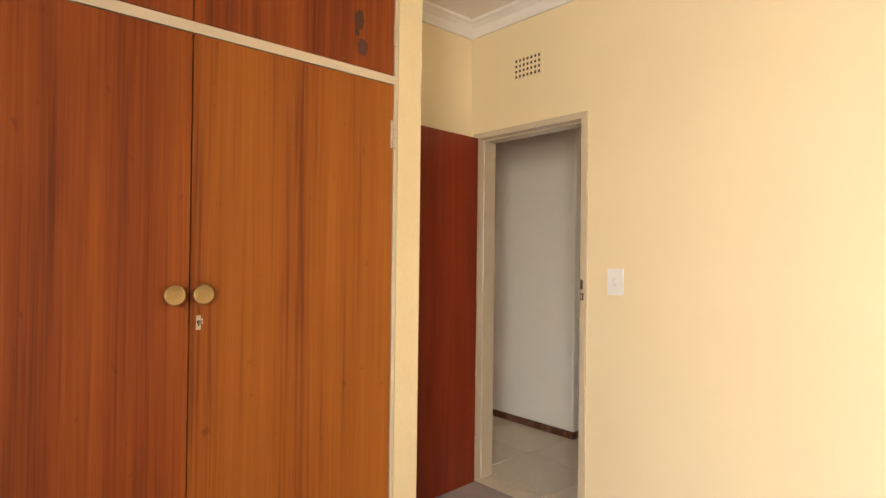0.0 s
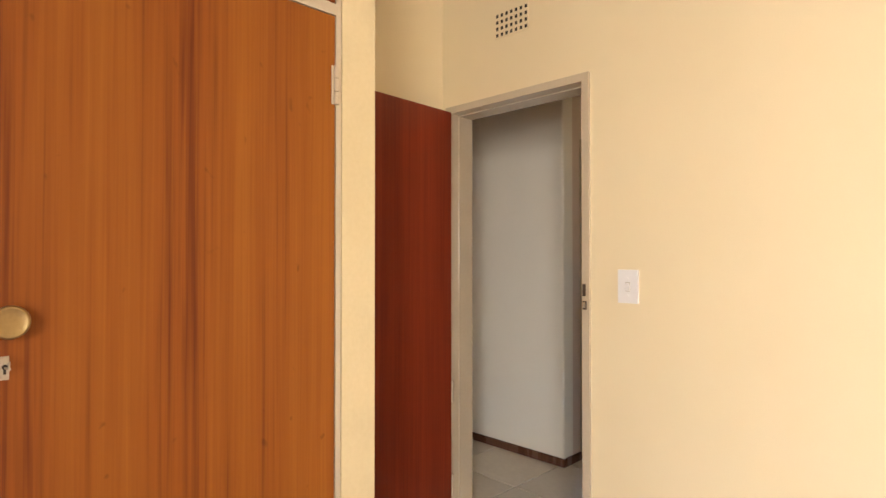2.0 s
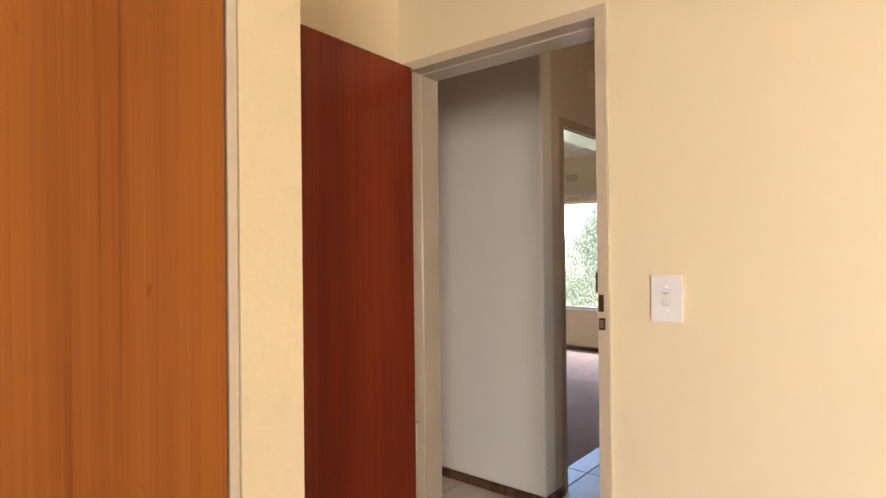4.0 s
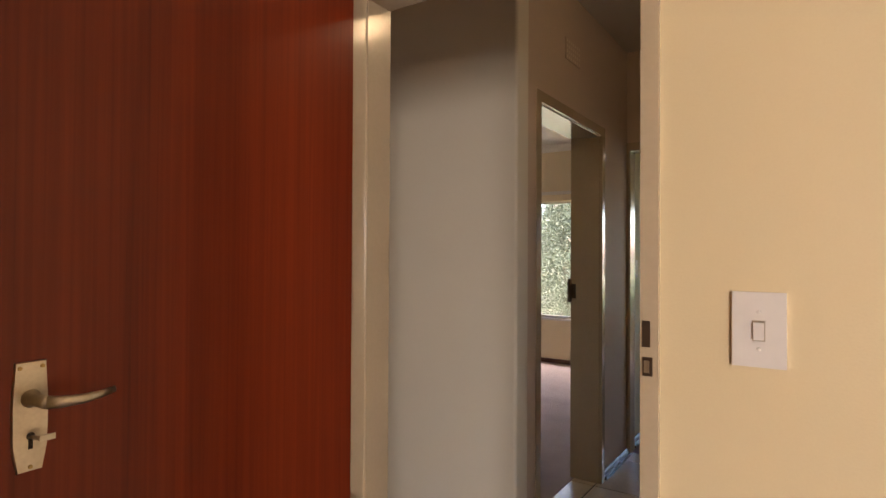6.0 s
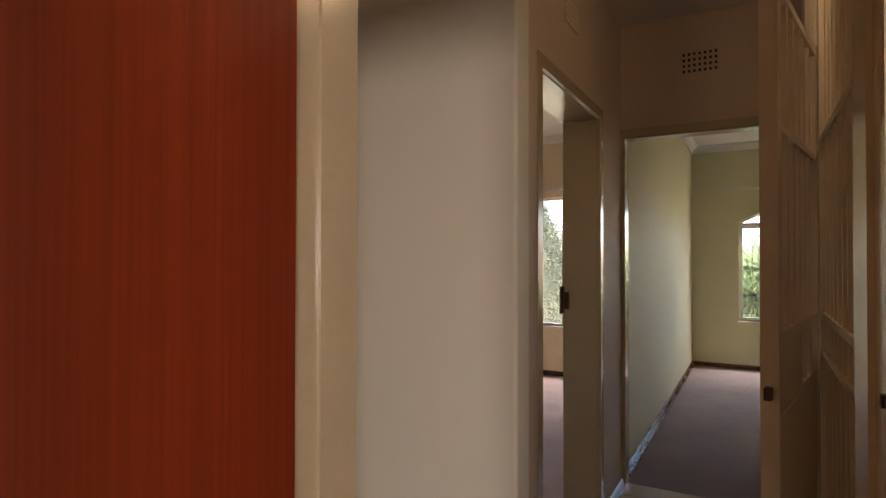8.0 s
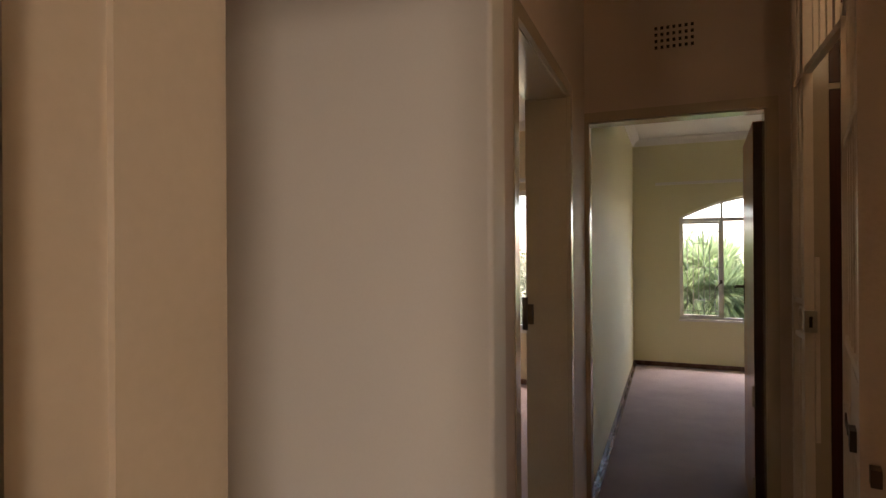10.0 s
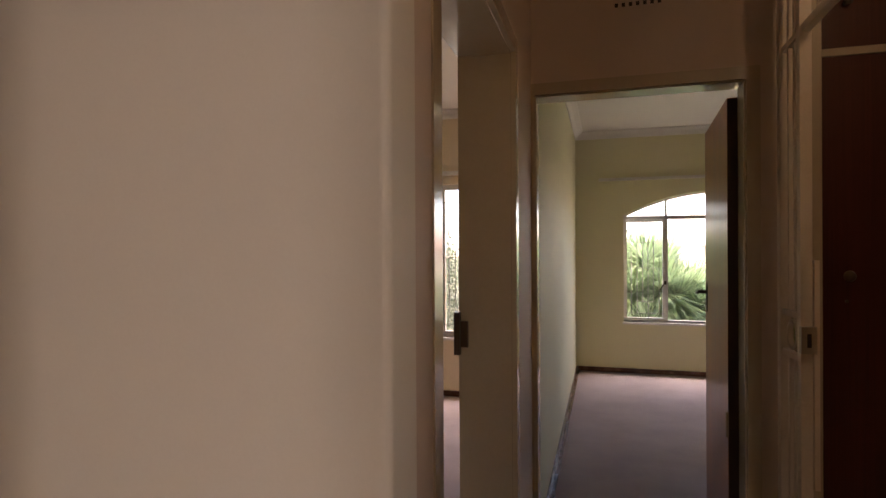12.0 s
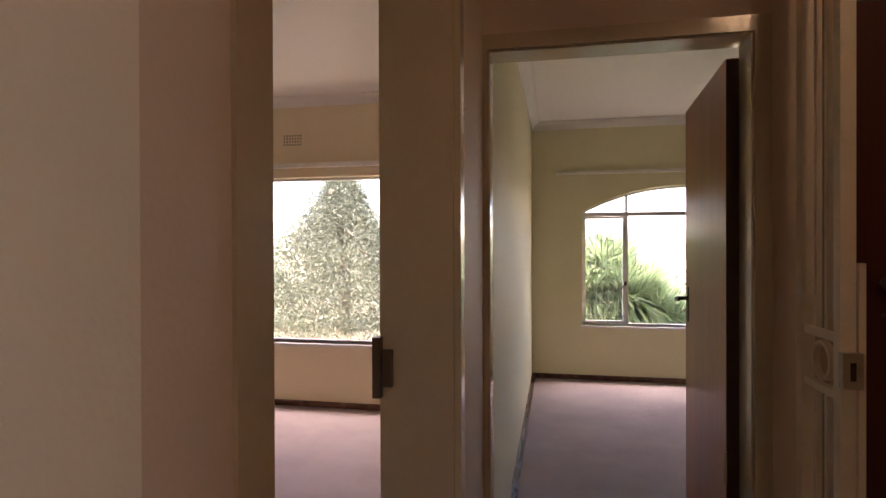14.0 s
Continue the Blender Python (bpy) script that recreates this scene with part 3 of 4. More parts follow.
def vent(name, m, w, h, cols, rows, material, label, dark=None):
    root = thing(name, m.translation, label, "air vent", "plaster air vents")
    part("plate", moved(bx(-w / 2, w / 2, -0.004, 0.0, -h / 2, h / 2, 0.002), m), material, root)
    cw, ch = w / cols, h / rows
    shared = None
    for i in range(cols):
        for j in range(rows):
            c = m @ Matrix.Translation((-w / 2 + cw * (i + 0.5), -0.0045, -h / 2 + ch * (j + 0.5)))
            if shared is None:
                hole = part("hole", bx(-cw * 0.24, cw * 0.24, -0.0004, 0.0004, -ch * 0.25, ch * 0.25), dark or M_dark, root)
                shared = hole.data
            else:
                hole = new("hole", shared)
                hole.parent = root
                hole.matrix_parent_inverse = root.matrix_basis.inverted()
            hole.matrix_basis = c
    return root


vent("air_vent", pose(0.395, 0.0, 2.35), 0.185, 0.116, 7, 4, M_cream, "cream painted plaster air vent above the door")
vent("air_vent", pose(0.374, 2.75, 2.417), 0.19, 0.125, 7, 4, M_hall_shaded, "off-white plaster air vent above the far doorway")
vent("air_vent", pose(-0.052, 1.745, 2.385, 0, 0, 90), 0.20, 0.11, 7, 4, M_hall_shaded, "painted-over plaster air vent above the side doorway", M_gate)
vent("air_vent", pose(-2.075, 5.5, 2.325), 0.18, 0.104, 7, 4, M_roomb, "cream plaster air vent above the wide window")

# ---- security gate ----
GX = 0.86
gate_panel = thing("security_grille", (GX, 0.98, 0), "fixed cream-painted steel security grille in the passage", "security gate")


def bar(name, parent, a, b2, w=0.012, m=None):
    """A square tube from a to b2, both in the plane x = GX."""
    y0, y1 = sorted((a[0], b2[0]))
    z0, z1 = sorted((a[1], b2[1]))
    bm = bx(GX - w, GX + w, y0 - w, y1 + w, z0 - w, z1 + w, 0.003)
    if m is not None:
        moved(bm, m)
    return part(name, bm, M_gate, parent)


for y in (0.20, 1.76):
    bar("post", gate_panel, (y, 0.012), (y, CEIL - 0.013), 0.019)
bar("post", gate_panel, (0.80, 0.012), (0.80, 2.09), 0.016)
for z in (0.08, 1.0, 1.13, 1.76, 2.66):
    bar("rail", gate_panel, (0.225, z), (1.735, z), 0.0115)
for k in range(14):
    y = 0.305 + k * 0.104
    if abs(y - 0.8) > 0.03:
        bar("bar", gate_panel, (y, 0.10), (y, 2.64), 0.0075)

leaf_gate = thing("security_gate", (GX, 1.72, 0), "open cream-painted steel security gate leaf with key", "security gate")
GM = Matrix.Translation((GX - 0.035, 1.735, 0)) @ Matrix.Rotation(radians(-11.2), 4, 'Z') @ Matrix.Translation((-GX, -1.735, 0))
GL0, GL1 = 0.955, 1.70
bar("stile", leaf_gate, (GL0 + 0.02, 0.06), (GL0 + 0.02, 2.06), 0.021, GM)
bar("stile", leaf_gate, (GL1, 0.06), (GL1, 2.06), 0.016, GM)
for z in (0.08, 0.94, 1.13, 1.68, 2.05):
    bar("rail", leaf_gate, (GL0 + 0.05, z), (GL1 - 0.02, z), 0.0115, GM)
for k in range(6):
    y = GL0 + 0.12 + k * 0.1
    bar("bar", leaf_gate, (y, 0.10), (y, 2.03), 0.0075, GM)
part("sheet_panel", moved(bx(GX + 0.009, GX + 0.013, GL0 + 0.042, GL1 - 0.017, 0.092, 0.928, 0.001), GM), M_gate, leaf_gate, "cream steel sheet panel")
lock = part("lock_case", moved(bx(GX - 0.014, GX + 0.014, GL0 + 0.042, GL0 + 0.40, 0.952, 1.118, 0.003), GM), M_gate, leaf_gate, "scratched cream lock case")
part("lock_bolt", moved(bx(GX - 0.008, GX + 0.008, GL0 - 0.03, GL0, 0.985, 1.015, 0.002), GM), M_darkmetal, leaf_gate, "brown metal lock bolt")
part("lock_cylinder", moved(bx(GX - 0.026, GX - 0.013, GL0 + 0.20, GL0 + 0.25, 0.972, 1.015, 0.003), GM), M_darkmetal, lock)
bm = bmesh.new()
lathe(bm, [(0.004, 0.0), (0.016, 0.001), (0.016, 0.004), (0.004, 0.005)], GM @ pose(GX - 0.028, GL0 + 0.36, 0.997, 0, 90, 0), 16)
box(bm, GX - 0.028, GX - 0.024, GL0 + 0.245, GL0 + 0.35, 0.992, 1.001, GM)
part("key", bm, M_darkmetal, lock, "dark key in the lock")

side = thing("security_grille", (GX, 2.54, 0), "narrow cream-painted steel gate side with ring ornament", "security gate")
for y in (2.425, 2.64):
    bar("post", side, (y, 0.015), (y, CEIL - 0.016), 0.017)
for z in (0.08, 1.025, 1.165, 2.09, 2.66):
    bar("rail", side, (2.45, z), (2.62, z), 0.010)
for y in (2.505, 2.565):
    bar("bar", side, (y, 0.10), (y, 1.005), 0.007)
    bar("bar", side, (y, 1.185), (y, 2.07), 0.007)
    bar("bar", side, (y, 2.11), (y, 2.64), 0.007)
bm = bmesh.new()
bmesh.ops.create_circle(bm, segments=32, radius=0.052)
ring_v = bm.verts[:]
for v in ring_v:
    v.co = Vector((GX - 0.008, 2.5325 + v.co.x, 1.095 + v.co.y))
inner_v = [bm.verts.new((GX - 0.008, 2.5325 + (v.co.y - 2.5325) * 0.8, 1.095 + (v.co.z - 1.095) * 0.8)) for v in ring_v]
back_o = [bm.verts.new(v.co + Vector((0.016, 0, 0))) for v in ring_v]
back_i = [bm.verts.new(v.co + Vector((0.016, 0, 0))) for v in inner_v]
for e in bm.edges[:]:
    bm.edges.remove(e)
order = sorted(range(32), key=lambda k: math.atan2(ring_v[k].co.z - 1.09, ring_v[k].co.y - 2.5325))
for a, b2 in zip(order, order[1:] + order[:1]):
    bm.faces.new((ring_v[a], ring_v[b2], inner_v[b2], inner_v[a]))
    bm.faces.new((back_o[a], back_o[b2], back_i[b2], back_i[a]))
    bm.faces.new((ring_v[a], ring_v[b2], back_o[b2], back_o[a]))
    bm.faces.new((inner_v[a], inner_v[b2], back_i[b2], back_i[a]))
part("ring_ornament", bm, M_gate, side, "flat steel ring ornament")
sb = part("strike_case", bx(GX - 0.022, GX + 0.022, 2.385, 2.406, 1.055, 1.14, 0.003), M_nickel, side, "worn metal strike case")
part("strike_slot", bx(GX - 0.006, GX + 0.006, 2.3835, 2.3848, 1.075, 1.118), M_dark, sb)
for z0, z1 in ((0.62, 1.35),):
    part("cover_strip", bx(GX + 0.019, GX + 0.034, 2.40, 2.44, z0, z1, 0.002), M_gate, side, "cream steel cover strip")

over = thing("security_grille", (GX, 2.08, 2.09), "cream-painted barred steel transom above the gate", "security gate")
for z in (2.09, 2.66):
    bar("rail", over, (1.79, z), (2.395, z), 0.0125)
for k in range(5):
    y = 1.88 + k * 0.1
    bar("bar", over, (y, 2.115), (y, 2.635), 0.0075)

# ---- passage cupboards ----
cupb = thing("passage_cupboard", (2.2, 2.95, 0), "built-in dark red-brown passage cupboards with cream frame", "cupboard")
part("carcass", bx(0.985, 3.6, 2.70, 3.235, 0.0, CEIL - 0.003), M_frame, cupb)
part("frame_post", bx(0.925, 0.985, 2.655, 2.748, 0.0, CEIL - 0.003, 0.003), M_frame, cupb, "cream painted frame post")
part("mid_rail", bx(0.987, 3.6, 2.66, 2.70, 2.068, 2.094, 0.002), M_frame, cupb, "cream painted rail")
cx = [0.987, 1.62, 2.26, 2.92, 3.6]
for i in range(4):
    lo = part("door", bx(cx[i] + 0.002, cx[i + 1] - 0.002, 2.664, 2.70, 0.06, 2.065, 0.002), M_darkcup, cupb, "dark red-brown veneered door")
    up = part("upper_door", bx(cx[i] + 0.002, cx[i + 1] - 0.002, 2.664, 2.70, 2.097, 2.65, 0.002), M_darkcup, cupb, "dark red-brown veneered door")
    kx = cx[i] + 0.075
    bm = bmesh.new()
    lathe(bm, [(0.009, 0.0), (0.008, 0.014), (0.018, 0.022), (0.020, 0.028), (0.015, 0.034), (0.003, 0.036)], pose(kx, 2.664, 1.29, 90, 0, 0), 24)
    part("knob", bm, M_darkmetal, lo, "round dull metal knob", True)
    bm = bmesh.new()
    lathe(bm, [(0.008, 0.0), (0.007, 0.012), (0.014, 0.018), (0.015, 0.023), (0.003, 0.028)], pose(kx, 2.664, 2.25, 90, 0, 0), 24)
    part("knob", bm, M_darkmetal, up, "small dull metal knob", True)
    bm = bmesh.new()
    lathe(bm, [(0.006, 0.0), (0.006, 0.004)], pose(kx, 2.664, 1.20, 90, 0, 0), 14)
    part("keyhole", bm, M_darkmetal, lo)

# ---- passage ceiling lamp ----
lamp = thing("ceiling_lamp", (1.13, 1.31, CEIL), "small warm glass globe lamp on the passage ceiling", "ceiling lamp")
bm = bmesh.new()
lathe(bm, [(0.09, 0.0), (0.09, 0.03), (0.085, 0.034)], pose(1.13, 1.31, CEIL, 180, 0, 0), 28)
part("base", bm, M_frame, lamp)
bm = bmesh.new()
lathe(bm, [(0.022, 0.034), (0.036, 0.05), (0.050, 0.070), (0.056, 0.092), (0.052, 0.116), (0.036, 0.138), (0.004, 0.148)], pose(1.13, 1.31, CEIL, 180, 0, 0), 28)
part("globe", bm, M_lamp, lamp, "glowing warm glass globe", True)

# ---- windows ----


def wbar(bm, x0, x1, z0, z1, y0, y1):
    box(bm, x0, x1, y0, y1, z0, z1)


def pane(root, x0, x1, z0, z1, y, top=None):
    bm = bmesh.new()
    if top is None:
        vs = [(x0, z0), (x1, z0), (x1, z1), (x0, z1)]
    else:
        n = 14
        vs = [(x0, z0), (x1, z0)] + [(x1 + (x0 - x1) * i / n, top(x1 + (x0 - x1) * i / n)) for i in range(n + 1)]
    bm.faces.new([bm.verts.new((x, y, z)) for x, z in vs])
    p = part("pane", bm, M_glass, root, "clear window glass")
    p.visible_shadow = False
    return p


def member(root, name, x0, x1, y0, y1, z0, z1, material=None, label=""):
    return part(name, bx(x0, x1, y0, y1, z0, z1, 0.002), material or M_winframe, root, label)


def grille(root, x0, x1, z0, z1, y):
    """Burglar bars of thin rod: nested rectangles and uprights, with cross rails."""
    w, h = x1 - x0, z1 - z0
    r = 0.0042

    def seg(a, b2):
        bm = bmesh.new()
        rod(bm, (x0 + a[0] * w, y, z0 + a[1] * h), (x0 + b2[0] * w, y, z0 + b2[1] * h), r, 6)
        part("burglar_bar", bm, M_bar, root)
    for v in (0.06, 0.52, 0.90):
        seg((0, v), (1, v))
    for u, v0, v1 in ((0.30, 0.06, 0.90), (0.44, 0.18, 0.78), (0.58, 0.0, 0.90), (0.72, 0.18, 0.78), (0.15, 0.06, 0.90), (0.86, 0.06, 0.52)):
        seg((u, v0), (u, v1))
    for v in (0.18, 0.78):
        seg((0.30, v), (0.72, v))


def stay(root, x, y, z):
    bm = bmesh.new()
    box(bm, x - 0.012, x + 0.012, y - 0.02, y, z - 0.02, z + 0.02)
    rod(bm, (x, y - 0.022, z + 0.005), (x - 0.055, y - 0.03, z - 0.075), 0.006, 8)
    part("window_catch", bm, M_darkmetal, root, "dark metal casement catch")


# far bedroom: arched steel window
wc = thing("window_1", ((CX0 + CX1) / 2, 7.03, CSILL), "white steel arched window with burglar bars", "window", kind="structure")
Y0, Y1 = 7.02, 7.055
ML, MR = 0.903, 2.04
member(wc, "window_frame", CX0, CX0 + 0.022, Y0, Y1, CSILL, CSPR + 0.005)
member(wc, "window_frame", CX1 - 0.022, CX1, Y0, Y1, CSILL, CSPR + 0.005)
member(wc, "window_frame", CX0, CX1, Y0, Y1, CSILL, CSILL + 0.022)
member(wc, "transom", CX0 + 0.022, CX1 - 0.022, Y0 - 0.008, Y1, 1.70, 1.742)
bm = bmesh.new()
N = 30
rows_a = []
for i in range(N + 1):
    x = CX0 + (CX1 - CX0) * i / N
    z = arch_z(x)
    rows_a.append([bm.verts.new(p) for p in ((x, Y0, z), (x, Y1, z), (x, Y1, z - 0.024), (x, Y0, z - 0.024))])
for a, b2 in zip(rows_a, rows_a[1:]):
    for k in range(4):
        bm.faces.new((a[k], a[(k + 1) % 4], b2[(k + 1) % 4], b2[k]))
part("arched_head", bm, M_winframe, wc, "white curved steel head")
for x in (ML, MR):
    member(wc, "mullion", x - 0.017, x + 0.017, Y0 - 0.004, Y1, CSILL + 0.022, 1.70)
    member(wc, "mullion", x - 0.012, x + 0.012, Y0, Y1, 1.742, arch_z(x) - 0.02)
for a, b2 in ((CX0 + 0.022, ML - 0.017), (MR + 0.017, CX1 - 0.022)):
    for q in ((a, a + 0.018, CSILL + 0.024, 1.698), (b2 - 0.018, b2, CSILL + 0.024, 1.698), (a + 0.018, b2 - 0.018, CSILL + 0.024, CSILL + 0.045), (a + 0.018, b2 - 0.018, 1.675, 1.698)):
        member(wc, "casement", q[0], q[1], Y0 + 0.004, Y1 + 0.01, q[2], q[3])
    grille(wc, a, b2, CSILL + 0.03, 1.69, Y0 - 0.012)
for a, b2 in ((CX0, ML), (ML, MR), (MR, CX1)):
    pane(wc, a + 0.01, b2 - 0.01, CSILL + 0.01, 1.72, 7.045)
    pane(wc, a + 0.01, b2 - 0.01, 1.72, 0, 7.045, lambda x: arch_z(x) - 0.01)
stay(wc, ML - 0.012, Y0 - 0.01, 1.0)
part("window_sill", bx(CX0 - 0.012, CX1 + 0.012, 6.925, 7.02, CSILL - 0.022, CSILL, 0.004), M_winframe, wc, "white painted window sill")
tagged(obj("trim_curtain_rail_far_room", bx(0.19, 2.74, 6.90, 6.948, 2.135, 2.165, 0.004), M_winframe), "white wooden curtain batten above the window", "curtain rail", kind="structure")

# side room: wide steel window
wb = thing("window_2", (-2.0, 5.6, 0.55), "wide white steel window with barred side casements", "window", kind="structure")
BY0, BY1, BZ0, BZ1 = 5.575, 5.61, 0.55, 2.0
BM = (-2.84, -1.265)
for q in ((-3.25, -3.225, BZ0, BZ1), (-0.825, -0.80, BZ0, BZ1), (-3.225, -0.825, BZ0, BZ0 + 0.024), (-3.225, -0.825, BZ1 - 0.024, BZ1)):
    member(wb, "window_frame", q[0], q[1], BY0, BY1, q[2], q[3])
for x in BM:
    member(wb, "mullion", x - 0.018, x + 0.018, BY0 - 0.004, BY1, BZ0 + 0.024, BZ1 - 0.024)
for a, b2 in ((-3.225, BM[0] - 0.018), (BM[1] + 0.018, -0.825)):
    for q in ((a, a + 0.02, BZ0 + 0.026, BZ1 - 0.026), (b2 - 0.02, b2, BZ0 + 0.026, BZ1 - 0.026), (a + 0.02, b2 - 0.02, BZ0 + 0.026, BZ0 + 0.048), (a + 0.02, b2 - 0.02, BZ1 - 0.048, BZ1 - 0.026)):
        member(wb, "casement", q[0], q[1], BY0 + 0.004, BY1 + 0.01, q[2], q[3])
    grille(wb, a, b2, BZ0 + 0.03, BZ1 - 0.03, BY0 - 0.012)
for a, b2 in ((-3.25, BM[0]), (BM[0], BM[1]), (BM[1], -0.80)):
    pane(wb, a + 0.01, b2 - 0.01, BZ0 + 0.01, BZ1 - 0.01, 5.60)
stay(wb, BM[1] + 0.012, BY0 - 0.01, 1.32)
part("window_sill", bx(-3.262, -0.788, 5.478, 5.575, 0.526, 0.55, 0.004), M_winframe, wb, "white painted window sill")
tagged(obj("trim_pelmet_side_room", bx(-3.5, -0.55, 5.44, 5.498, 2.08, 2.115, 0.004), M_winframe), "white wooden curtain batten above the window", "curtain rail", kind="structure")

# ---- outside ----
slab("ground", -400, 400, -400, 400, -0.6, -0.25, M_ground, "dry lawn reaching to the horizon", "ground")
# ---- TILES ----


def leaves(bm, centre, n, size, spread, droop, rng):
    """A clump of narrow leaves about a centre."""
    for _ in range(n):
        d = Vector((rng.gauss(0, 1), rng.gauss(0, 1), rng.gauss(0, 1)))
        c = centre + d * spread * 0.5
        a = Vector((rng.gauss(0, 1), rng.gauss(0, 1), rng.gauss(0, 0.6) - droop)).normalized() * size * rng.uniform(0.6, 1.3)
        s = a.cross(Vector((rng.gauss(0, 1), rng.gauss(0, 1), rng.gauss(0, 1)))).normalized() * size * 0.16
        bm.faces.new([bm.verts.new(p) for p in (c, c + a * 0.45 + s, c + a, c + a * 0.45 - s)])


def limb(bm, pts, r0, r1):
    rings = []
    for i, p in enumerate(pts):
        r = r0 + (r1 - r0) * i / (len(pts) - 1)
        rings.append([bm.verts.new(Vector(p) + Vector((r * math.cos(a), r * math.sin(a), 0))) for a in (2 * math.pi * k / 8 for k in range(8))])
    for lo, hi in zip(rings, rings[1:]):
        for k in range(8):
            bm.faces.new((lo[k], lo[(k + 1) % 8], hi[(k + 1) % 8], hi[k]))
    bm.faces.new(rings[-1])


def weeping_tree(x, y, h, wide, seed, label, material, clumps, group=""):
    rng = random.Random(seed)
    root = thing("tree", (x, y, -0.25), label, "tree", group)
    bm = bmesh.new()
    tips = []
    limb(bm, [(x, y, -0.27), (x + 0.08, y, h * 0.25), (x - 0.05, y + 0.05, h * 0.6), (x, y, h * 0.9)], 0.13, 0.03)
    for k in range(11):
        a, l0 = rng.uniform(0, 6.28), rng.uniform(0.15, 0.75)
        reach = wide * (1 - l0) * rng.uniform(0.5, 0.9)
        p0 = Vector((x, y, h * l0))
        p1 = p0 + Vector((math.cos(a) * reach * 0.5, math.sin(a) * reach * 0.5, h * 0.14))
        p2 = p0 + Vector((math.cos(a) * reach, math.sin(a) * reach, h * 0.10))
        limb(bm, [p0, p1, p2], 0.05, 0.012)
    part("trunk", bm, M_bark, root, "grey-brown branching trunk")
    bm = bmesh.new()
    for _ in range(clumps):
        t = rng.random() ** 1.2
        rad = wide * (1 - t) ** 0.72 * (0.72 + 0.28 * rng.random()) * (0.8 + 0.35 * noise.noise((t * 5, seed, 0.3)))
        a = rng.uniform(0, 6.28)
        rad *= rng.random() ** 0.3 * (1 + 0.22 * math.sin(3 * a + seed) + 0.15 * math.sin(7 * a + t * 9))
        c = Vector((x + rad * math.cos(a), y + rad * math.sin(a), -0.2 + t * h))
        leaves(bm, c, 24, 0.055, 0.24, 0.9, rng)
    part("crown", bm, material, root, "dense weeping silvery-green foliage")
    return root


weeping_tree(-3.85, 11.2, 2.95, 2.6, 3, "bushy weeping tree with silvery-green leaves in sun", M_leaf, 4200)
weeping_tree(-6.3, 11.8, 2.3, 1.6, 5, "lower silvery-green garden tree beyond the window", M_leaf, 900)
weeping_tree(-1.6, 12.6, 2.2, 1.5, 8, "lower silvery-green garden shrub tree", M_leaf, 900)


def yucca(x, y, heads, seed, label):
    """Thick stems, each with a rosette of stiff sword leaves."""
    rng = random.Random(seed)
    root = thing("yucca", (x, y, -0.25), label, "yucca")
    bm = bmesh.new()
    for hx, hy, hz, r in heads:
        limb(bm, [(x + hx * 0.3, y + hy * 0.3, -0.27), (x + hx * 0.7, y + hy * 0.7, hz * 0.5), (x + hx, y + hy, hz)], 0.10, 0.06)
    part("trunk", bm, M_bark, root, "rough brown stems")
    for hx, hy, hz, r in heads:
        bm = bmesh.new()
        c = Vector((x + hx, y + hy, hz))
        for _ in range(700):
            a, e = rng.uniform(0, 6.28), math.asin(rng.uniform(-0.85, 0.95))
            d = Vector((math.cos(a) * math.cos(e), math.sin(a) * math.cos(e), math.sin(e)))
            s = d.cross(Vector((0, 0, 1))).normalized() * 0.014 * rng.uniform(0.8, 1.2)
            l0 = r * rng.uniform(0.75, 1.1)
            bend = Vector((0, 0, -0.10 * l0 * math.cos(e)))
            v = [bm.verts.new(p) for p in (c + d * 0.05 - s * 0.7, c + d * 0.05 + s * 0.7, c + d * l0 * 0.5 + s + bend * 0.2, c + d * l0 * 0.5 - s + bend * 0.2, c + d * l0 + bend)]
            bm.faces.new((v[0], v[1], v[2], v[3]))
            bm.faces.new((v[3], v[2], v[4]))
        part("rosette", bm, M_yucca, root, "rosette of stiff green sword leaves")
    return root


yucca(1.1, 8.9, [(-0.30, 0.0, 1.12, 0.72), (-0.62, 0.2, 1.08, 0.70), (-0.05, 0.25, 1.08, 0.70), (-0.45, -0.25, 0.75, 0.68), (-0.1, -0.3, 0.78, 0.66), (0.10, -0.15, 0.65, 0.72), (0.32, 0.1, 0.78, 0.62), (0.42, -0.05, 0.50, 0.62), (0.60, -0.1, 0.30, 0.6), (0.90, 0.1, 0.22, 0.55), (1.3, 0.0, 0.10, 0.5), (-0.3, -0.35, 0.3, 0.6), (-0.85, 0.1, 0.6, 0.6)], 11,
      "large clump of yucca with sword leaves in sun")

rng = random.Random(21)
bm = bmesh.new()
for _ in range(2600):
    hx = rng.uniform(-16, 12)
    leaves(bm, Vector((hx, 17 + rng.uniform(-0.6, 0.6), rng.uniform(-0.2, (1.35 if hx < 1.0 else 0.35) + 0.3 * math.sin(rng.random() * 6)))), 7, 0.16, 0.35, 0.2, rng)
tagged(obj("hedge", bm, M_hedge), "long green garden hedge behind the trees", "hedge", kind="stuff")


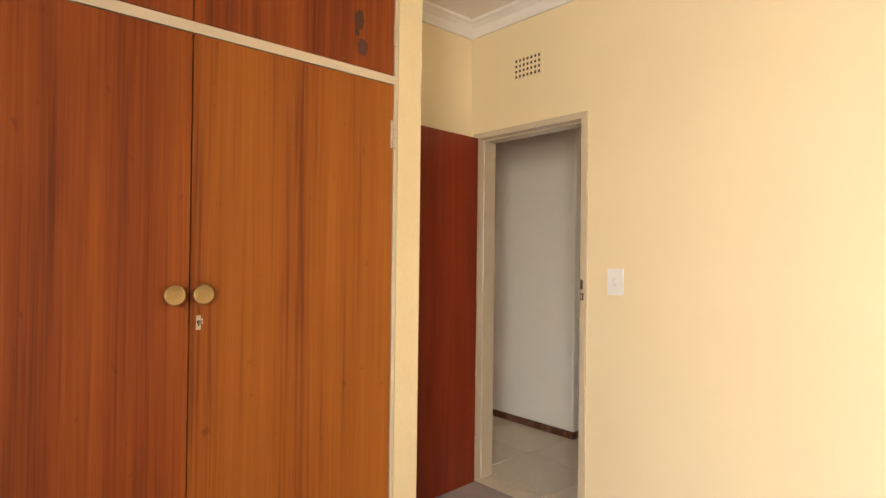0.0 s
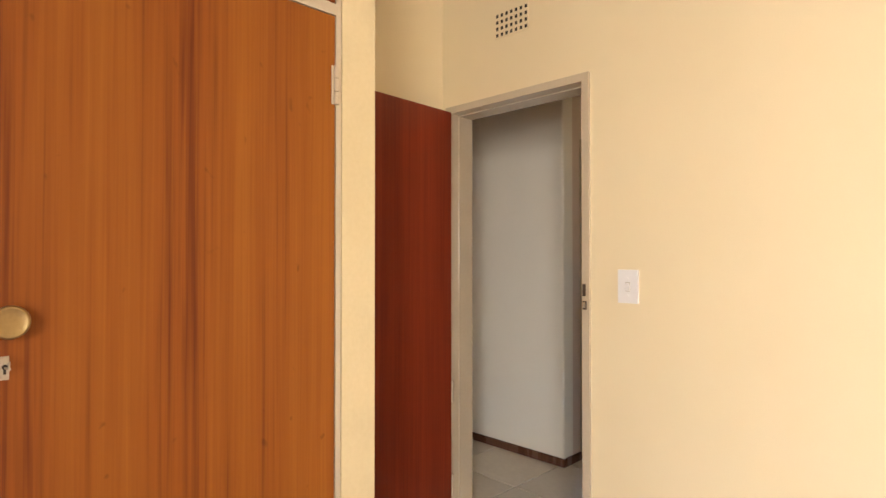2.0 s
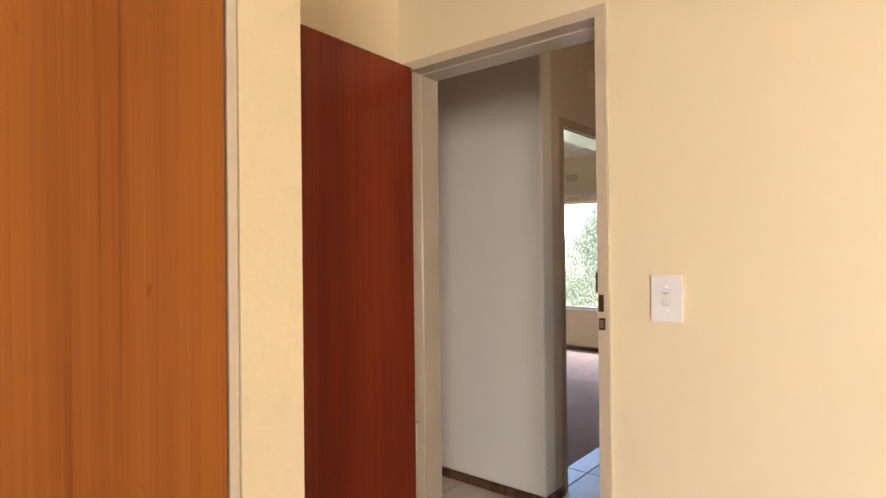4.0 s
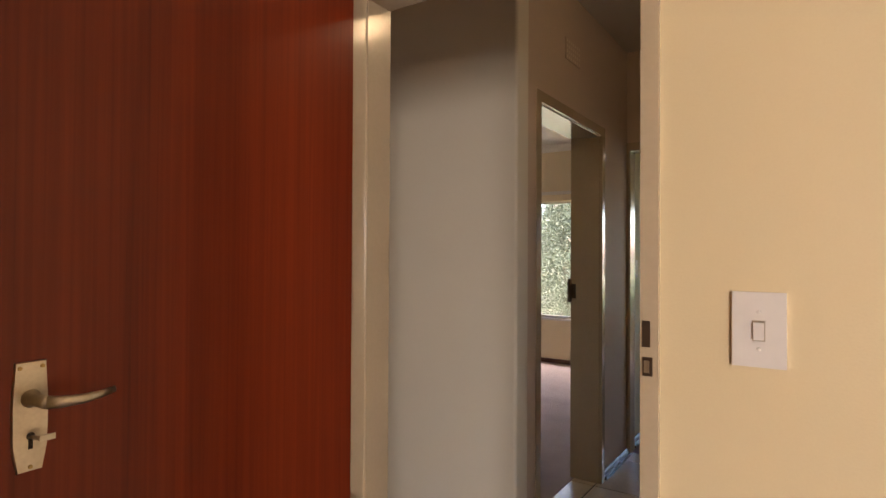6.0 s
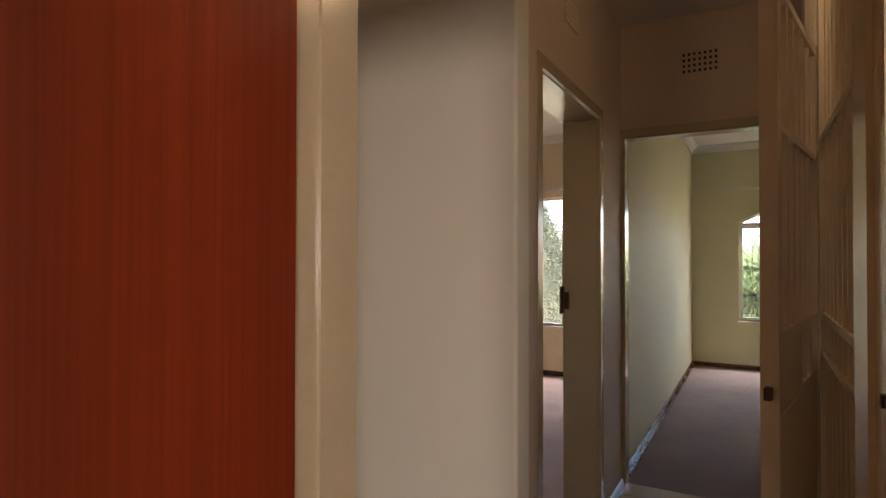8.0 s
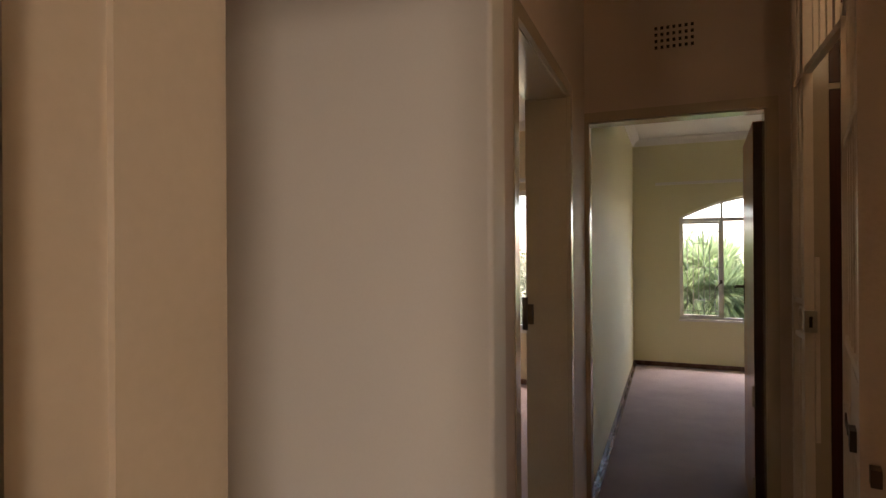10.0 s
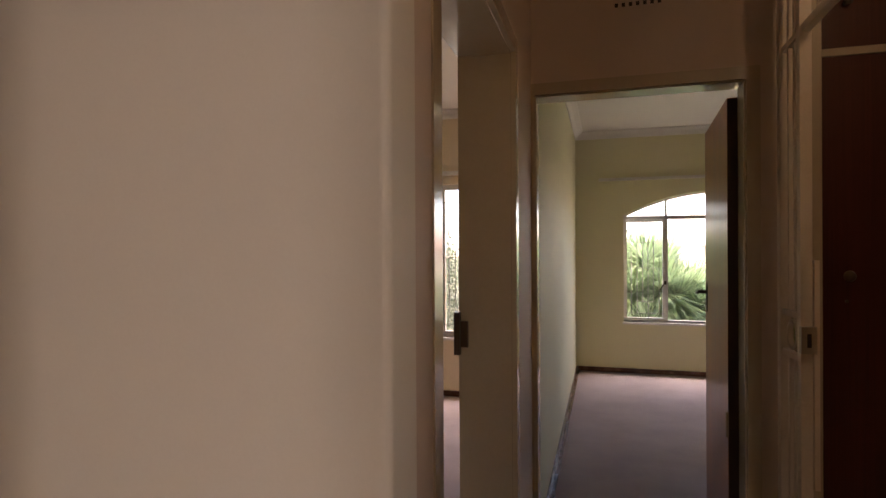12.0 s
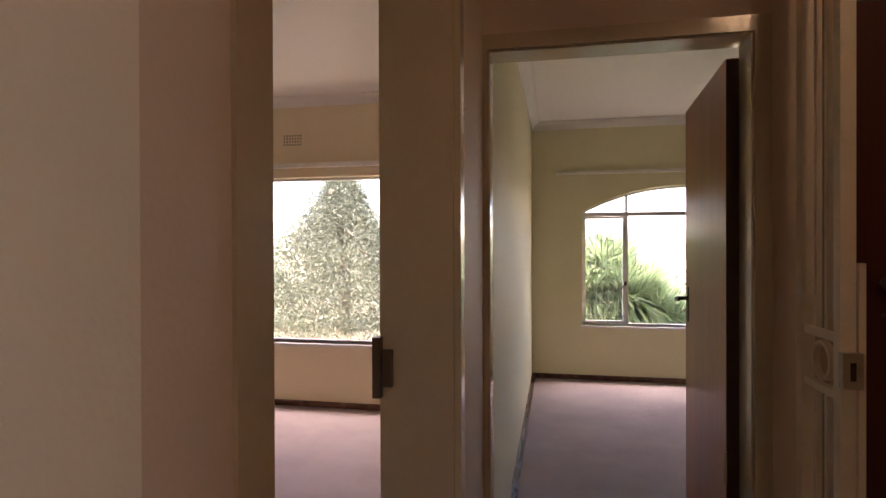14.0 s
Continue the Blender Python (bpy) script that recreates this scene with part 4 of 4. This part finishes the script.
def far_house(x, y):
    root = thing("house", (x, y, -0.25), "distant pale house with a grey roof and windows", "house")
    part("wall", bx(x - 4, x + 4, y, y + 5, -0.26, 1.45), M_outer, root)
    bm = bmesh.new()
    v = [bm.verts.new(p) for p in ((x - 4.4, y - 0.4, 1.45), (x + 4.4, y - 0.4, 1.45), (x + 4.4, y + 5.4, 1.45), (x - 4.4, y + 5.4, 1.45), (x - 3, y + 2.5, 2.1), (x + 3, y + 2.5, 2.1))]
    for f in ((0, 1, 5, 4), (1, 2, 5), (2, 3, 4, 5), (3, 0, 4), (0, 3, 2, 1)):
        bm.faces.new([v[k] for k in f])
    part("roof", bm, M_roof, root, "low hipped roof")
    for k in range(3):
        w = part("window", bx(x - 3 + k * 2.3, x - 1.6 + k * 2.3, y - 0.03, y + 0.02, 0.35, 1.2), M_darkmetal, root)
        part("window_frame", bx(x - 2.33 + k * 2.3, x - 2.27 + k * 2.3, y - 0.05, y - 0.031, 0.35, 1.2), M_winframe, w)
    return root


far_house(9.1, 27.0)

# ---- passage floor tiles ----
TP = 0.505
tile_mesh = None
x0, y0 = -0.062 - 6 * TP, 0.1
for i in range(14):
    for j in range(6):
        xa, ya = x0 + i * TP + 0.005, y0 + j * TP + 0.005
        xb, yb = xa + TP - 0.010, ya + TP - 0.010
        if xa > 3.3 or xb < -0.85:
            continue
        yb2 = min(yb, 2.80)
        if yb2 - ya < 0.05 or (ya > 0.9 and xb < -0.3):
            continue
        full = yb2 == yb
        if xa < -0.885:
            xa, full = -0.885, False
        if ya > 0.9 and xa < -0.2:
            xa, full = -0.196, False
        if full and tile_mesh:
            t = new("tile", tile_mesh)
            t.parent = floor
            t.location = (xa, ya, 0)
        else:
            bm = bx(0, xb - xa, 0, yb2 - ya, -0.008, 0.0, 0.0015, 1)
            t = part("tile", bm, M_tile, floor)
            t.location = (xa, ya, 0)
            if full:
                tile_mesh = t.data
for i in range(14):
    xa = x0 + i * TP + 0.004
    if -0.6 < xa < 0.8:
        t = part("tile", bx(0, TP - 0.008, 0, 0.104, -0.008, 0.0, 0.0015, 1), M_tile, floor)
        t.location = (xa, -0.008, 0)
